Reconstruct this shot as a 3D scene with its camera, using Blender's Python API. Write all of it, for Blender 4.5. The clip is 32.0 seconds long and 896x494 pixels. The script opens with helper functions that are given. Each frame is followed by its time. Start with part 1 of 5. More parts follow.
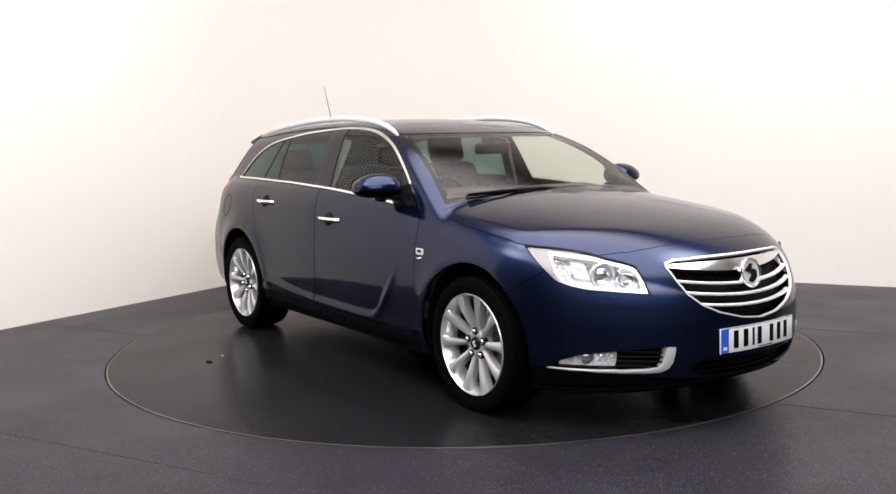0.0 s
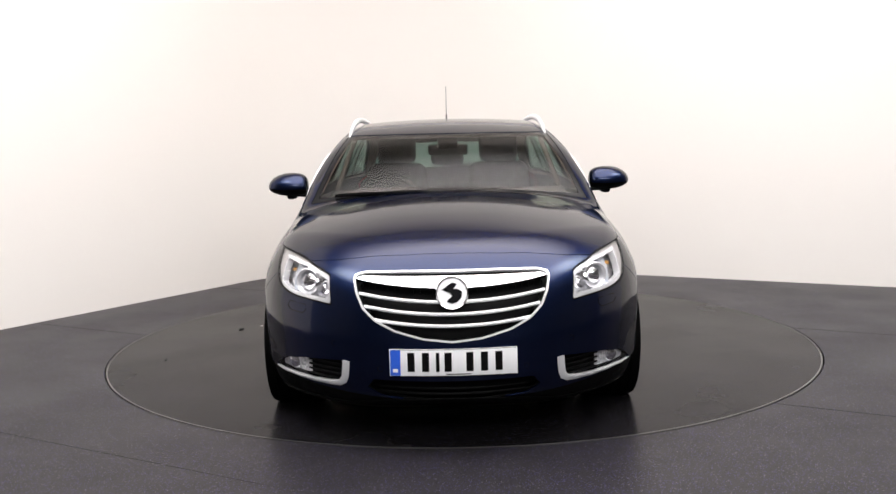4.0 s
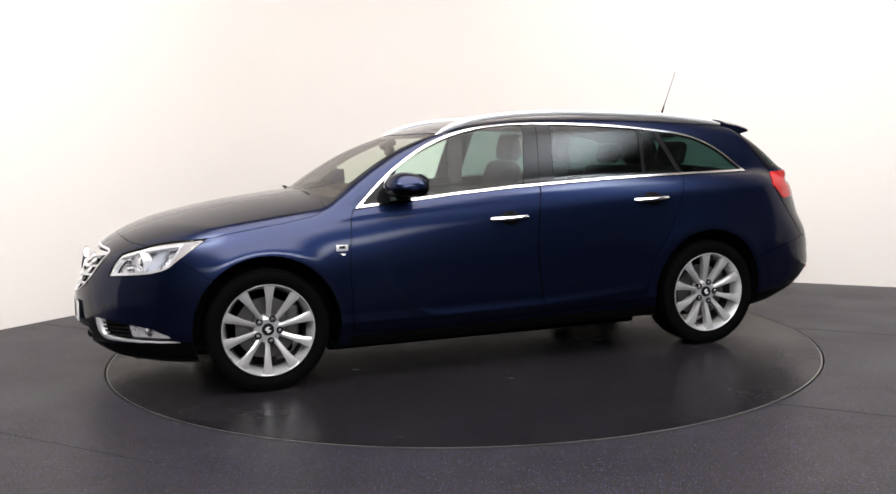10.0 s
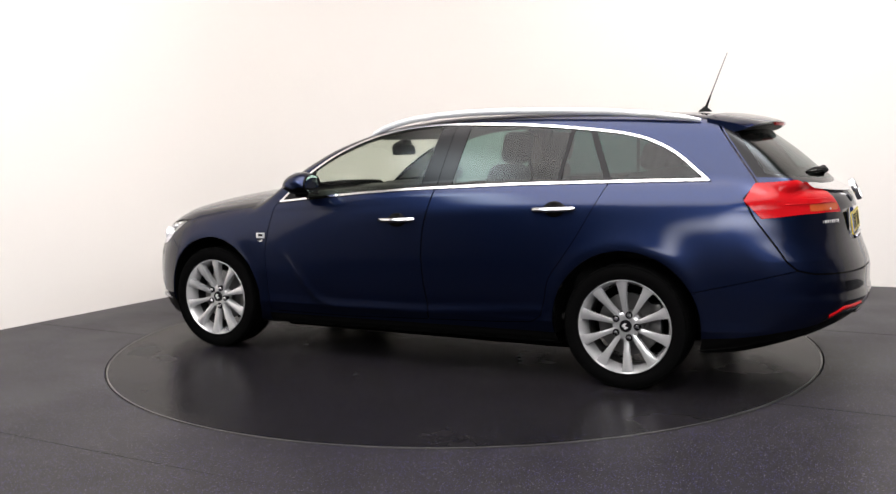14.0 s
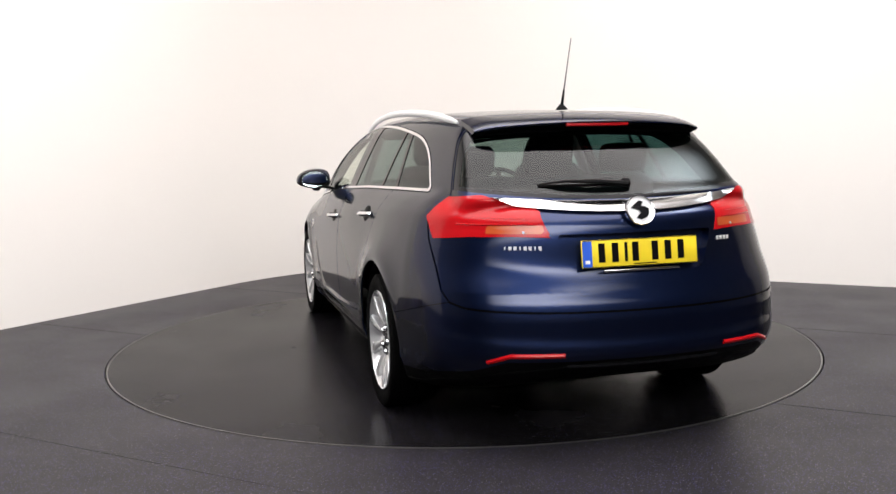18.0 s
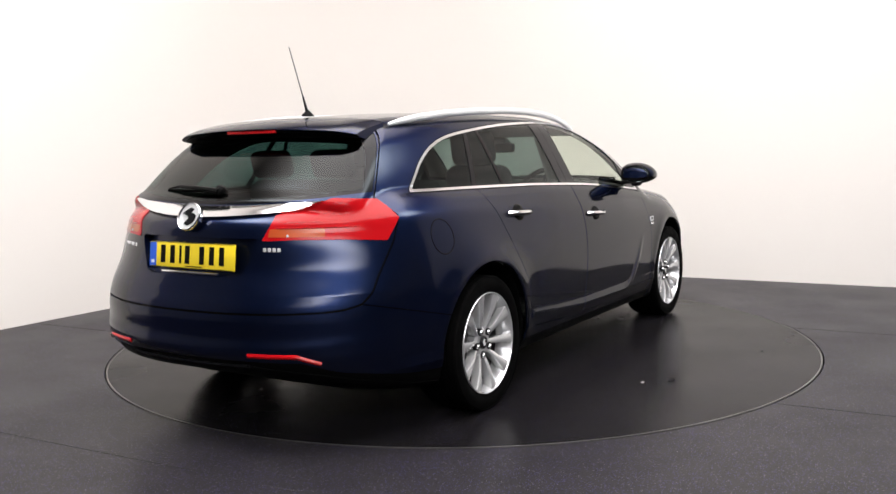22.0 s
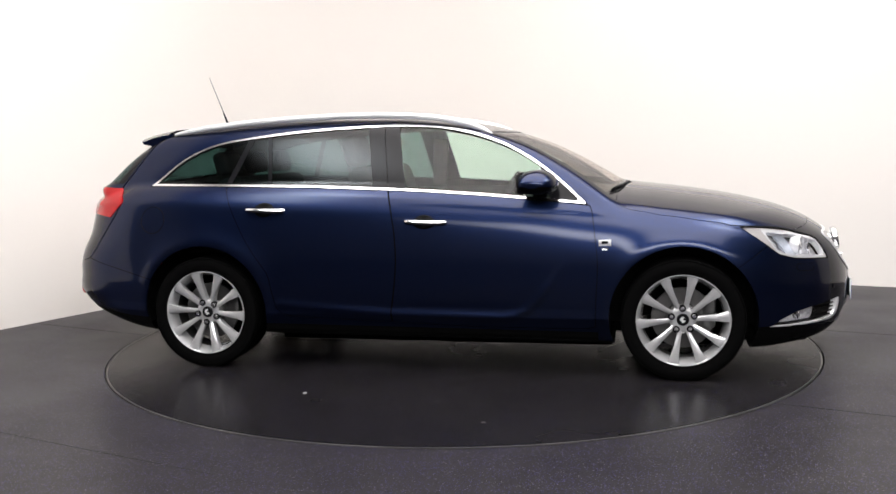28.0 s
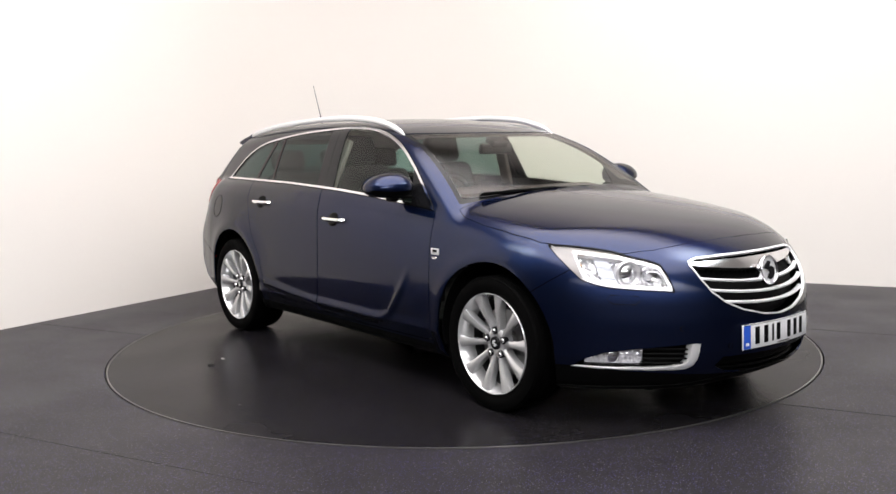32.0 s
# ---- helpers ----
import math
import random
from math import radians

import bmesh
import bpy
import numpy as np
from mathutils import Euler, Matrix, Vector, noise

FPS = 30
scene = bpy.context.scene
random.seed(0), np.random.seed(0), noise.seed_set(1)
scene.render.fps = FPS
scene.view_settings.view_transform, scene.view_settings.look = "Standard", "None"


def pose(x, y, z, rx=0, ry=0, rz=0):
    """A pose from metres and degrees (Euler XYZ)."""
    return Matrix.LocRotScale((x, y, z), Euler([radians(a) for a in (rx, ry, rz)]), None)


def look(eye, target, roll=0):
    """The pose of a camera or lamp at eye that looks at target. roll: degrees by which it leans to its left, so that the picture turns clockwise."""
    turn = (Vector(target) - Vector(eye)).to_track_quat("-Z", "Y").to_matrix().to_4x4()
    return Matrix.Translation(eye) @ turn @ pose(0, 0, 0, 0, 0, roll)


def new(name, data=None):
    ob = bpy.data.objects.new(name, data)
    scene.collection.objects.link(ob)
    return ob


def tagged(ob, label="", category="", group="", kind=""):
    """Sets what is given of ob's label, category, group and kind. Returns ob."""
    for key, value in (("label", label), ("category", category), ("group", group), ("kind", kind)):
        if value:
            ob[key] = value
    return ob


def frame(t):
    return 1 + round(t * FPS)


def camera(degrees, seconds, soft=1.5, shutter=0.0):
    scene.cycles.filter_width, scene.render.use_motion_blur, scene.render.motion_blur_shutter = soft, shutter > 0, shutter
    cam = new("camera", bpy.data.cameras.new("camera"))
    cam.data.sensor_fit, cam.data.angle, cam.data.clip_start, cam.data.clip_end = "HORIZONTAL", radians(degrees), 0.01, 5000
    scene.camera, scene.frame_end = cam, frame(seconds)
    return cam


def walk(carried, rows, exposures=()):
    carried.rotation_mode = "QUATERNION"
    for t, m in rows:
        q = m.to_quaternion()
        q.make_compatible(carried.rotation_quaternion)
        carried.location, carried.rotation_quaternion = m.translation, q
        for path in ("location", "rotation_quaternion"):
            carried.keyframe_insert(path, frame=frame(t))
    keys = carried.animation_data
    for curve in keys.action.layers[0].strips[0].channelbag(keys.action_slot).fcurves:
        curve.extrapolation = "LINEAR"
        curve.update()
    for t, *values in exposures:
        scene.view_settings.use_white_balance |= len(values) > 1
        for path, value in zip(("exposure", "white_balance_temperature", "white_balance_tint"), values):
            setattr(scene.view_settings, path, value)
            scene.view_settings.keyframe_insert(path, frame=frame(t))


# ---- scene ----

# ---------------------------------------------------------------- camera
EYE = Vector((0.0, -5.963, 1.274))
YAW, PITCH = radians(0.760), radians(-6.342)
AIM = EYE + Vector((-math.sin(YAW) * math.cos(PITCH), math.cos(YAW) * math.cos(PITCH), math.sin(PITCH)))
cam = camera(52.45, 32.0)
CAM = look(EYE, AIM, -1.283)
walk(cam, [(0, CAM), (32, CAM)], exposures=[(0, 0.0), (32, 0.0)])

# ---------------------------------------------------------------- light
world = bpy.data.worlds.new("studio_air")
world.use_nodes = True
world.node_tree.nodes["Background"].inputs["Color"].default_value = (0.9, 0.85, 0.8, 1)
world.node_tree.nodes["Background"].inputs["Strength"].default_value = 0.02
scene.world = world


def area_lamp(name, m, sx, sy, power, colour, falloff=0.0, flat=0.0):
    lamp = bpy.data.lights.new(name, "AREA")
    lamp.shape, lamp.size, lamp.size_y, lamp.energy, lamp.color = "RECTANGLE", sx, sy, power, colour
    if falloff:
        # softbox cloth, and the stand-in ceiling glow, brightest in the middle
        lamp.shape, lamp.use_nodes = "ELLIPSE", True
        n, l = lamp.node_tree.nodes, lamp.node_tree.links
        co, far, span = n.new("ShaderNodeTexCoord"), n.new("ShaderNodeVectorMath"), n.new("ShaderNodeMapRange")
        far.operation = "DISTANCE"
        far.inputs[1].default_value = (0.5, 0.5, 0.0)
        l.new(co.outputs["UV"], far.inputs[0])
        l.new(far.outputs["Value"], span.inputs["Value"])
        span.interpolation_type = "SMOOTHERSTEP"
        span.inputs["From Min"].default_value, span.inputs["From Max"].default_value = flat, 0.5
        span.inputs["To Min"].default_value, span.inputs["To Max"].default_value = falloff, 0.0
        l.new(span.outputs["Result"], n["Emission"].inputs["Strength"])
    ob = new(name, lamp)
    ob.matrix_basis = m
    return ob


# a broad lamp added in place of the lit ceiling's glow, a long bank behind the camera, two softboxes hung over the
# turntable's sides
area_lamp("softbox_and_ceiling_glow", pose(0.32, -2.5, 5.05, 0, 0, -27.6), 9.5, 10.4, 800, (1.0, 0.952, 0.950), 1.6, 0.28)
area_lamp("softbox_and_ceiling_glow", look((0.8, -7.75, 3.75), (0.1, 0.5, 0.7)), 11.5, 2.2, 290, (0.965, 0.960, 0.985), 3.0)
area_lamp("softbox_and_ceiling_glow", look((2.6, -1.3, 3.25), (2.2, -1.1, 0.0)), 2.7, 1.6, 42, (0.84, 0.935, 1.0), 3.0)
area_lamp("softbox_and_ceiling_glow", look((-2.15, -2.0, 3.25), (-1.8, -1.7, 0.0)), 2.2, 1.6, 30, (0.84, 0.935, 1.0), 3.0)



# ---------------------------------------------------------------- materials
def shader(name, colour, rough=0.5, metal=0.0, coat=0.0, spec=0.5):
    m = bpy.data.materials.new(name)
    m.use_nodes = True
    b = m.node_tree.nodes["Principled BSDF"]
    b.inputs["Base Color"].default_value = (*colour, 1)
    b.inputs["Roughness"].default_value = rough
    b.inputs["Metallic"].default_value = metal
    b.inputs["Coat Weight"].default_value = coat
    b.inputs["Coat Roughness"].default_value = 0.03
    b.inputs["Specular IOR Level"].default_value = spec
    return m, m.node_tree, b


def vary(tree, b, scale, low, high, rough=None, bump=0.0, bump_scale=400.0, detail=6.0):
    """Noise between two colours, with a finer relief."""
    n, l = tree.nodes, tree.links
    co = n.new("ShaderNodeTexCoord")
    no = n.new("ShaderNodeTexNoise")
    no.inputs["Scale"].default_value, no.inputs["Detail"].default_value = scale, detail
    l.new(co.outputs["Object"], no.inputs["Vector"])
    mix = n.new("ShaderNodeMix")
    mix.data_type = "RGBA"
    mix.inputs[6].default_value, mix.inputs[7].default_value = (*low, 1), (*high, 1)
    l.new(no.outputs["Fac"], mix.inputs[0])
    l.new(mix.outputs[2], b.inputs["Base Color"])
    if rough:
        r = n.new("ShaderNodeMapRange")
        r.inputs["To Min"].default_value, r.inputs["To Max"].default_value = rough
        r.inputs["From Min"].default_value, r.inputs["From Max"].default_value = 0.3, 0.7
        l.new(no.outputs["Fac"], r.inputs["Value"])
        l.new(r.outputs["Result"], b.inputs["Roughness"])
    if bump:
        fine = n.new("ShaderNodeTexNoise")
        fine.inputs["Scale"].default_value = bump_scale
        l.new(co.outputs["Object"], fine.inputs["Vector"])
        bp = n.new("ShaderNodeBump")
        bp.inputs["Strength"].default_value, bp.inputs["Distance"].default_value = bump, 0.002
        l.new(fine.outputs["Fac"], bp.inputs["Height"])
        l.new(bp.outputs["Normal"], b.inputs["Normal"])
    return mix


def plain(name, low, high, scale=8.0, rough=(0.4, 0.5), metal=0.0, coat=0.0, bump=0.0, bump_scale=400.0, spec=0.5):
    m, tree, b = shader(name, low, rough[0], metal, coat, spec)
    vary(tree, b, scale, low, high, rough, bump, bump_scale)
    return m


def glass(name, tint, gloss=1.0, rough=0.06):
    m = bpy.data.materials.new(name)
    m.use_nodes = True
    n, l = m.node_tree.nodes, m.node_tree.links
    n.remove(n["Principled BSDF"])
    out = n["Material Output"]
    tr, gl, mix, lw = n.new("ShaderNodeBsdfTransparent"), n.new("ShaderNodeBsdfGlossy"), n.new("ShaderNodeMixShader"), n.new("ShaderNodeLayerWeight")
    tr.inputs["Color"].default_value = (*tint, 1)
    gl.inputs["Color"].default_value = (gloss, gloss, gloss, 1)
    gl.inputs["Roughness"].default_value = rough
    lw.inputs["Blend"].default_value = 0.5
    power, scaled = n.new("ShaderNodeMath"), n.new("ShaderNodeMath")
    power.operation, scaled.operation = "POWER", "MULTIPLY_ADD"
    power.inputs[1].default_value = 5.0
    scaled.inputs[1].default_value, scaled.inputs[2].default_value = 0.60, 0.026
    l.new(lw.outputs["Facing"], power.inputs[0])
    l.new(power.outputs[0], scaled.inputs[0])
    l.new(scaled.outputs[0], mix.inputs["Fac"])
    l.new(tr.outputs[0], mix.inputs[1])
    l.new(gl.outputs[0], mix.inputs[2])
    l.new(mix.outputs[0], out.inputs["Surface"])
    return m


def paint_material():
    m, tree, b = shader("metallic_blue_paint", (0.010, 0.020, 0.075), 0.34, 0.95, 0.92)
    n, l = tree.nodes, tree.links
    co, vo = n.new("ShaderNodeTexCoord"), n.new("ShaderNodeTexVoronoi")
    vo.inputs["Scale"].default_value = 900
    l.new(co.outputs["Object"], vo.inputs["Vector"])
    mix = n.new("ShaderNodeMix")
    mix.data_type = "RGBA"
    mix.inputs[6].default_value, mix.inputs[7].default_value = (0.0064, 0.0117, 0.0375, 1), (0.0120, 0.0215, 0.066, 1)
    l.new(vo.outputs["Color"], mix.inputs[0])
    l.new(mix.outputs[2], b.inputs["Base Color"])
    b.inputs["Coat Roughness"].default_value = 0.07
    b.inputs["Coat IOR"].default_value = 1.36
    b.inputs["Specular Tint"].default_value = (0.035, 0.045, 0.10, 1)
    peel = n.new("ShaderNodeTexNoise")
    peel.inputs["Scale"].default_value = 60
    l.new(co.outputs["Object"], peel.inputs["Vector"])
    bp = n.new("ShaderNodeBump")
    bp.inputs["Strength"].default_value, bp.inputs["Distance"].default_value = 0.03, 0.001
    l.new(peel.outputs["Fac"], bp.inputs["Height"])
    l.new(bp.outputs["Normal"], b.inputs["Coat Normal"])
    return m


def floor_material(name, low, high, fleck=1.0, gloss=0.27, rough=(0.30, 0.42)):
    """Dark sheet vinyl with blue and pale flecks, scuffed at a larger scale."""
    m, tree, b = shader(name, low, 0.4, spec=gloss)
    b.inputs["IOR"].default_value = 1.33
    base = vary(tree, b, 1.3, low, high, rough, 0.12, 260.0)
    n, l = tree.nodes, tree.links
    co = n.new("ShaderNodeTexCoord")
    blot, span, worn = n.new("ShaderNodeTexNoise"), n.new("ShaderNodeMapRange"), n.new("ShaderNodeMix")
    blot.inputs["Scale"].default_value, blot.inputs["Detail"].default_value, blot.inputs["Roughness"].default_value = 7.0, 10.0, 0.65
    l.new(co.outputs["Object"], blot.inputs["Vector"])
    span.inputs["From Min"].default_value, span.inputs["From Max"].default_value = 0.25, 0.75
    span.inputs["To Min"].default_value, span.inputs["To Max"].default_value = 0.72, 1.3
    l.new(blot.outputs["Fac"], span.inputs["Value"])
    worn.data_type, worn.blend_type = "RGBA", "MULTIPLY"
    worn.inputs[0].default_value = 1.0
    l.new(base.outputs[2], worn.inputs[6])
    l.new(span.outputs["Result"], worn.inputs[7])
    last = worn.outputs[2]
    for scale, size, colour in ((88.0, 0.24, (0.050, 0.045, 0.122)), (70.0, 0.14, (0.20, 0.19, 0.205)), (56.0, 0.24, (0.003, 0.003, 0.003))):
        vo = n.new("ShaderNodeTexVoronoi")
        vo.inputs["Scale"].default_value = scale
        l.new(co.outputs["Object"], vo.inputs["Vector"])
        lt = n.new("ShaderNodeMath")
        lt.operation = "LESS_THAN"
        lt.inputs[1].default_value = size * fleck
        l.new(vo.outputs["Distance"], lt.inputs[0])
        mx = n.new("ShaderNodeMix")
        mx.data_type = "RGBA"
        mx.inputs[7].default_value = (*colour, 1)
        l.new(lt.outputs[0], mx.inputs[0])
        l.new(last, mx.inputs[6])
        last = mx.outputs[2]
    l.new(last, b.inputs["Base Color"])
    return m


PAINT = paint_material()
CHROME = plain("polished_chrome", (0.78, 0.78, 0.80), (0.86, 0.86, 0.87), 5, (0.10, 0.16), 1.0)
SATIN = plain("satin_aluminium", (0.74, 0.74, 0.75), (0.82, 0.82, 0.82), 6, (0.32, 0.40), 0.45)
ALLOY = plain("silver_wheel_paint", (0.66, 0.66, 0.67), (0.74, 0.74, 0.74), 9, (0.18, 0.25), 0.62, 0.3)
# inner rim near black, much darker than the silver spokes
RIMDARK = plain("dark_inner_rim", (0.020, 0.020, 0.020), (0.035, 0.034, 0.033), 16, (0.5, 0.6), 0.4)
RUBBER = plain("tyre_rubber", (0.0016, 0.0016, 0.0016), (0.0026, 0.0026, 0.0026), 14, (0.6, 0.8), bump=0.3, spec=0.03)
BLACK = plain("black_plastic", (0.002, 0.002, 0.002), (0.0032, 0.0032, 0.0032), 20, (0.45, 0.6), bump=0.2, spec=0.07)
GLOSSBLACK = plain("gloss_black_trim", (0.006, 0.006, 0.007), (0.009, 0.009, 0.010), 6, (0.10, 0.16), spec=0.16)
DARKSTEEL = plain("brake_steel", (0.10, 0.10, 0.10), (0.16, 0.155, 0.15), 20, (0.35, 0.5), 0.9)
CLOTH = plain("dark_seat_cloth", (0.007, 0.0065, 0.0065), (0.011, 0.0105, 0.0105), 30, (0.8, 0.95), bump=0.1, bump_scale=900)
TRIM = plain("interior_trim", (0.010, 0.009, 0.0085), (0.015, 0.0135, 0.0125), 12, (0.55, 0.7), bump=0.2)
LINER = plain("pale_headlining", (0.17, 0.148, 0.13), (0.21, 0.18, 0.16), 40, (0.85, 0.95), bump=0.3)
REDLENS = plain("red_lamp_plastic", (0.32, 0.0035, 0.006), (0.41, 0.006, 0.009), 6, (0.10, 0.16), 0.0, 0.08, spec=0.2)
DARKRED = plain("amber_red_lamp_plastic", (0.34, 0.050, 0.014), (0.44, 0.085, 0.022), 6, (0.10, 0.16), 0.0, 0.2, spec=0.25)
AMBER = plain("amber_bulb", (0.75, 0.35, 0.08), (0.8, 0.42, 0.12), 8, (0.2, 0.3))
WHITEPLATE = plain("white_plate", (0.74, 0.75, 0.76), (0.80, 0.80, 0.80), 12, (0.3, 0.4))
YELLOWPLATE = plain("yellow_plate", (0.80, 0.60, 0.02), (0.86, 0.66, 0.03), 12, (0.3, 0.4))
BLUEBAND = plain("blue_band", (0.02, 0.09, 0.55), (0.03, 0.12, 0.62), 12, (0.3, 0.4))
LAMPDARK = plain("lamp_divider_gloss", (0.42, 0.45, 0.50), (0.52, 0.55, 0.60), 8, (0.12, 0.2), 0.3)
LAMPGREY = plain("lamp_end_plastic", (0.26, 0.245, 0.235), (0.33, 0.31, 0.30), 8, (0.25, 0.35))
REFLECTOR = plain("lamp_reflector", (0.80, 0.80, 0.82), (0.88, 0.88, 0.88), 12, (0.18, 0.28), 0.55)
FACET, tree, node = shader("faceted_reflector", (0.86, 0.86, 0.88), 0.16, 0.5)
cells = tree.nodes.new("ShaderNodeTexVoronoi")
spot = tree.nodes.new("ShaderNodeTexCoord")
cells.inputs["Scale"].default_value = 52
tree.links.new(spot.outputs["Object"], cells.inputs["Vector"])
relief = tree.nodes.new("ShaderNodeBump")
relief.inputs["Strength"].default_value, relief.inputs["Distance"].default_value = 0.8, 0.012
tree.links.new(cells.outputs["Distance"], relief.inputs["Height"])
tree.links.new(relief.outputs["Normal"], node.inputs["Normal"])
CLEAR = glass("clear_window", (0.74, 0.88, 0.80))
SCREEN = glass("windscreen_glass", (0.85, 0.79, 0.74))
TINTED = glass("tinted_window", (0.15, 0.245, 0.23))
LENS = glass("lamp_cover", (0.97, 0.97, 0.98), 1.0, 0.03)
PANES = (CLEAR, SCREEN, TINTED, LENS)
MIRROR = plain("mirror_glass", (0.66, 0.76, 0.76), (0.70, 0.80, 0.80), 3, (0.02, 0.03), 1.0)
WALL = plain("cream_wall_paint", (0.79, 0.752, 0.705), (0.82, 0.782, 0.735), 0.8, (0.75, 0.9), bump=0.06, bump_scale=180)
DARKWALL = plain("dark_reflection_wall", (0.15, 0.146, 0.146), (0.19, 0.185, 0.184), 1.5, (0.8, 0.9), bump=0.06, bump_scale=180)
BRAKERED = plain("brake_light_plastic", (0.30, 0.004, 0.006), (0.38, 0.006, 0.008), 6, (0.35, 0.45), spec=0.2)
CEILING = plain("white_ceiling_paint", (0.70, 0.67, 0.63), (0.74, 0.71, 0.67), 2, (0.8, 0.95), bump=0.1)
FLOOR = floor_material("dark_fleck_vinyl", (0.0138, 0.0127, 0.0136), (0.0228, 0.0211, 0.0222), 1.0, 0.17)
TABLE = floor_material("dark_turntable_vinyl", (0.0060, 0.0055, 0.0060), (0.0105, 0.0096, 0.0102), 0.6, 0.09, (0.20, 0.29))
EDGE = plain("worn_edge_metal", (0.10, 0.097, 0.093), (0.22, 0.213, 0.205), 3, (0.3, 0.45), 0.8)
SEAM = plain("seam_grime", (0.012, 0.011, 0.011), (0.02, 0.018, 0.018), 20, (0.6, 0.8))
DUST = plain("paper_scrap", (0.5, 0.48, 0.45), (0.6, 0.58, 0.55), 60, (0.8, 0.9))


# ---------------------------------------------------------------- mesh helpers
def link_mesh(name, me, mat, parent=None, label=""):
    ob = new(name, me)
    for one in mat if isinstance(mat, (list, tuple)) else (mat,):
        me.materials.append(one)
    if parent:
        ob.parent = parent
    if label:
        tagged(ob, label)
    if mat in PANES:
        ob.visible_shadow = False
    return ob


def part(name, bm, mat, parent=None, label="", smooth=True):
    me = bpy.data.meshes.new(name)
    bmesh.ops.recalc_face_normals(bm, faces=bm.faces)
    bm.to_mesh(me)
    bm.free()
    if smooth:
        me.polygons.foreach_set("use_smooth", [True] * len(me.polygons))
        me.set_sharp_from_angle(angle=radians(38))
    return link_mesh(name, me, mat, parent, label)


def rbox(sx, sy, sz, bevel=0.01, seg=3, m=None, taper=None):
    bm = bmesh.new()
    bmesh.ops.create_cube(bm, size=1.0)
    for v in bm.verts:
        k = taper if taper and v.co.z > 0 else 1.0
        v.co = Vector((v.co.x * sx * k, v.co.y * sy * k, v.co.z * sz))
    bmesh.ops.bevel(bm, geom=bm.edges[:], offset=bevel, segments=seg, profile=0.5, affect="EDGES")
    if m is not None:
        bm.transform(m)
    return bm


def revolve(profile, seg=64, axis="y", m=None, closed=False):
    """profile: (along the axis, radius)."""
    bm = bmesh.new()
    rings = []
    for a, r in profile:
        ring = []
        for i in range(seg):
            t = 2 * math.pi * i / seg
            c, s = r * math.cos(t), r * math.sin(t)
            ring.append(bm.verts.new((c, a, s) if axis == "y" else (c, s, a) if axis == "z" else (a, c, s)))
        rings.append(ring)
    pairs = list(zip(rings, rings[1:])) + ([(rings[-1], rings[0])] if closed else [])
    for p, q in pairs:
        for i in range(seg):
            j = (i + 1) % seg
            bm.faces.new((p[i], p[j], q[j], q[i]))
    if not closed:
        for ring in (rings[0], rings[-1]):
            if (ring[0].co - ring[seg // 2].co).length > 1e-5:
                bm.faces.new(ring)
    if m is not None:
        bm.transform(m)
    return bm


def tube(points, radius, seg=10, flat=1.0, up=(0, 0, 1)):
    """A rod along points; radius a number or one for each point."""
    bm = bmesh.new()
    pts = [Vector(q) for q in points]
    rad = radius if isinstance(radius, (list, tuple)) else [radius] * len(pts)
    rings = []
    for i, q in enumerate(pts):
        d = (pts[min(i + 1, len(pts) - 1)] - pts[max(i - 1, 0)]).normalized()
        a = d.cross(Vector(up))
        a = a.normalized() if a.length > 1e-6 else Vector((1, 0, 0))
        b = a.cross(d).normalized()
        rings.append([bm.verts.new(q + rad[i] * (a * math.cos(t) + b * flat * math.sin(t))) for t in (2 * math.pi * k / seg for k in range(seg))])
    for p, q in zip(rings, rings[1:]):
        for i in range(seg):
            j = (i + 1) % seg
            bm.faces.new((p[i], p[j], q[j], q[i]))
    bm.faces.new(rings[0])
    bm.faces.new(rings[-1])
    return bm


def prism(poly, depth, m=None, bevel=0.0):
    """A flat outline in (x, y), depth along z, rounded edges."""
    bm = bmesh.new()
    top = [bm.verts.new((x, y, depth)) for x, y in poly]
    low = [bm.verts.new((x, y, 0)) for x, y in poly]
    bm.faces.new(top)
    bm.faces.new(low[::-1])
    for i in range(len(poly)):
        j = (i + 1) % len(poly)
        bm.faces.new((top[j], top[i], low[i], low[j]))
    if bevel:
        bmesh.ops.bevel(bm, geom=[e for e in bm.edges if all(v in top for v in e.verts)], offset=bevel, segments=2, affect="EDGES")
    if m is not None:
        bm.transform(m)
    return bm


# ---------------------------------------------------------------- curves
def curve(x, table):
    """Shape-keeping cubic through (x, y) pairs."""
    xs, ys = np.array(sorted(table), float).T
    d = np.diff(ys) / np.diff(xs)
    t = np.zeros_like(ys)
    w = (d[:-1] * d[1:]) > 0
    h = np.diff(xs)
    w1, w2 = 2 * h[1:] + h[:-1], h[1:] + 2 * h[:-1]
    with np.errstate(divide="ignore", invalid="ignore"):
        t[1:-1] = np.where(w, (w1 + w2) / (w1 / d[:-1] + w2 / d[1:]), 0)
    t[0], t[-1] = d[0], d[-1]
    x = np.asarray(x, float)
    q = np.clip(x, xs[0], xs[-1])
    i = np.clip(np.searchsorted(xs, q) - 1, 0, len(xs) - 2)
    u = (q - xs[i]) / h[i]
    v = ys[i] * (1 + 2 * u) * (1 - u) ** 2 + t[i] * h[i] * u * (1 - u) ** 2 + ys[i + 1] * u * u * (3 - 2 * u) + t[i + 1] * h[i] * u * u * (u - 1)
    return v + np.where(x < xs[0], (x - xs[0]) * t[0], 0) + np.where(x > xs[-1], (x - xs[-1]) * t[-1], 0)


def smax(a, b, k):
    h = np.maximum(k - np.abs(a - b), 0) / k
    return np.maximum(a, b) + h * h * k * 0.25


def smin(a, b, k):
    return -smax(-a, -b, k)


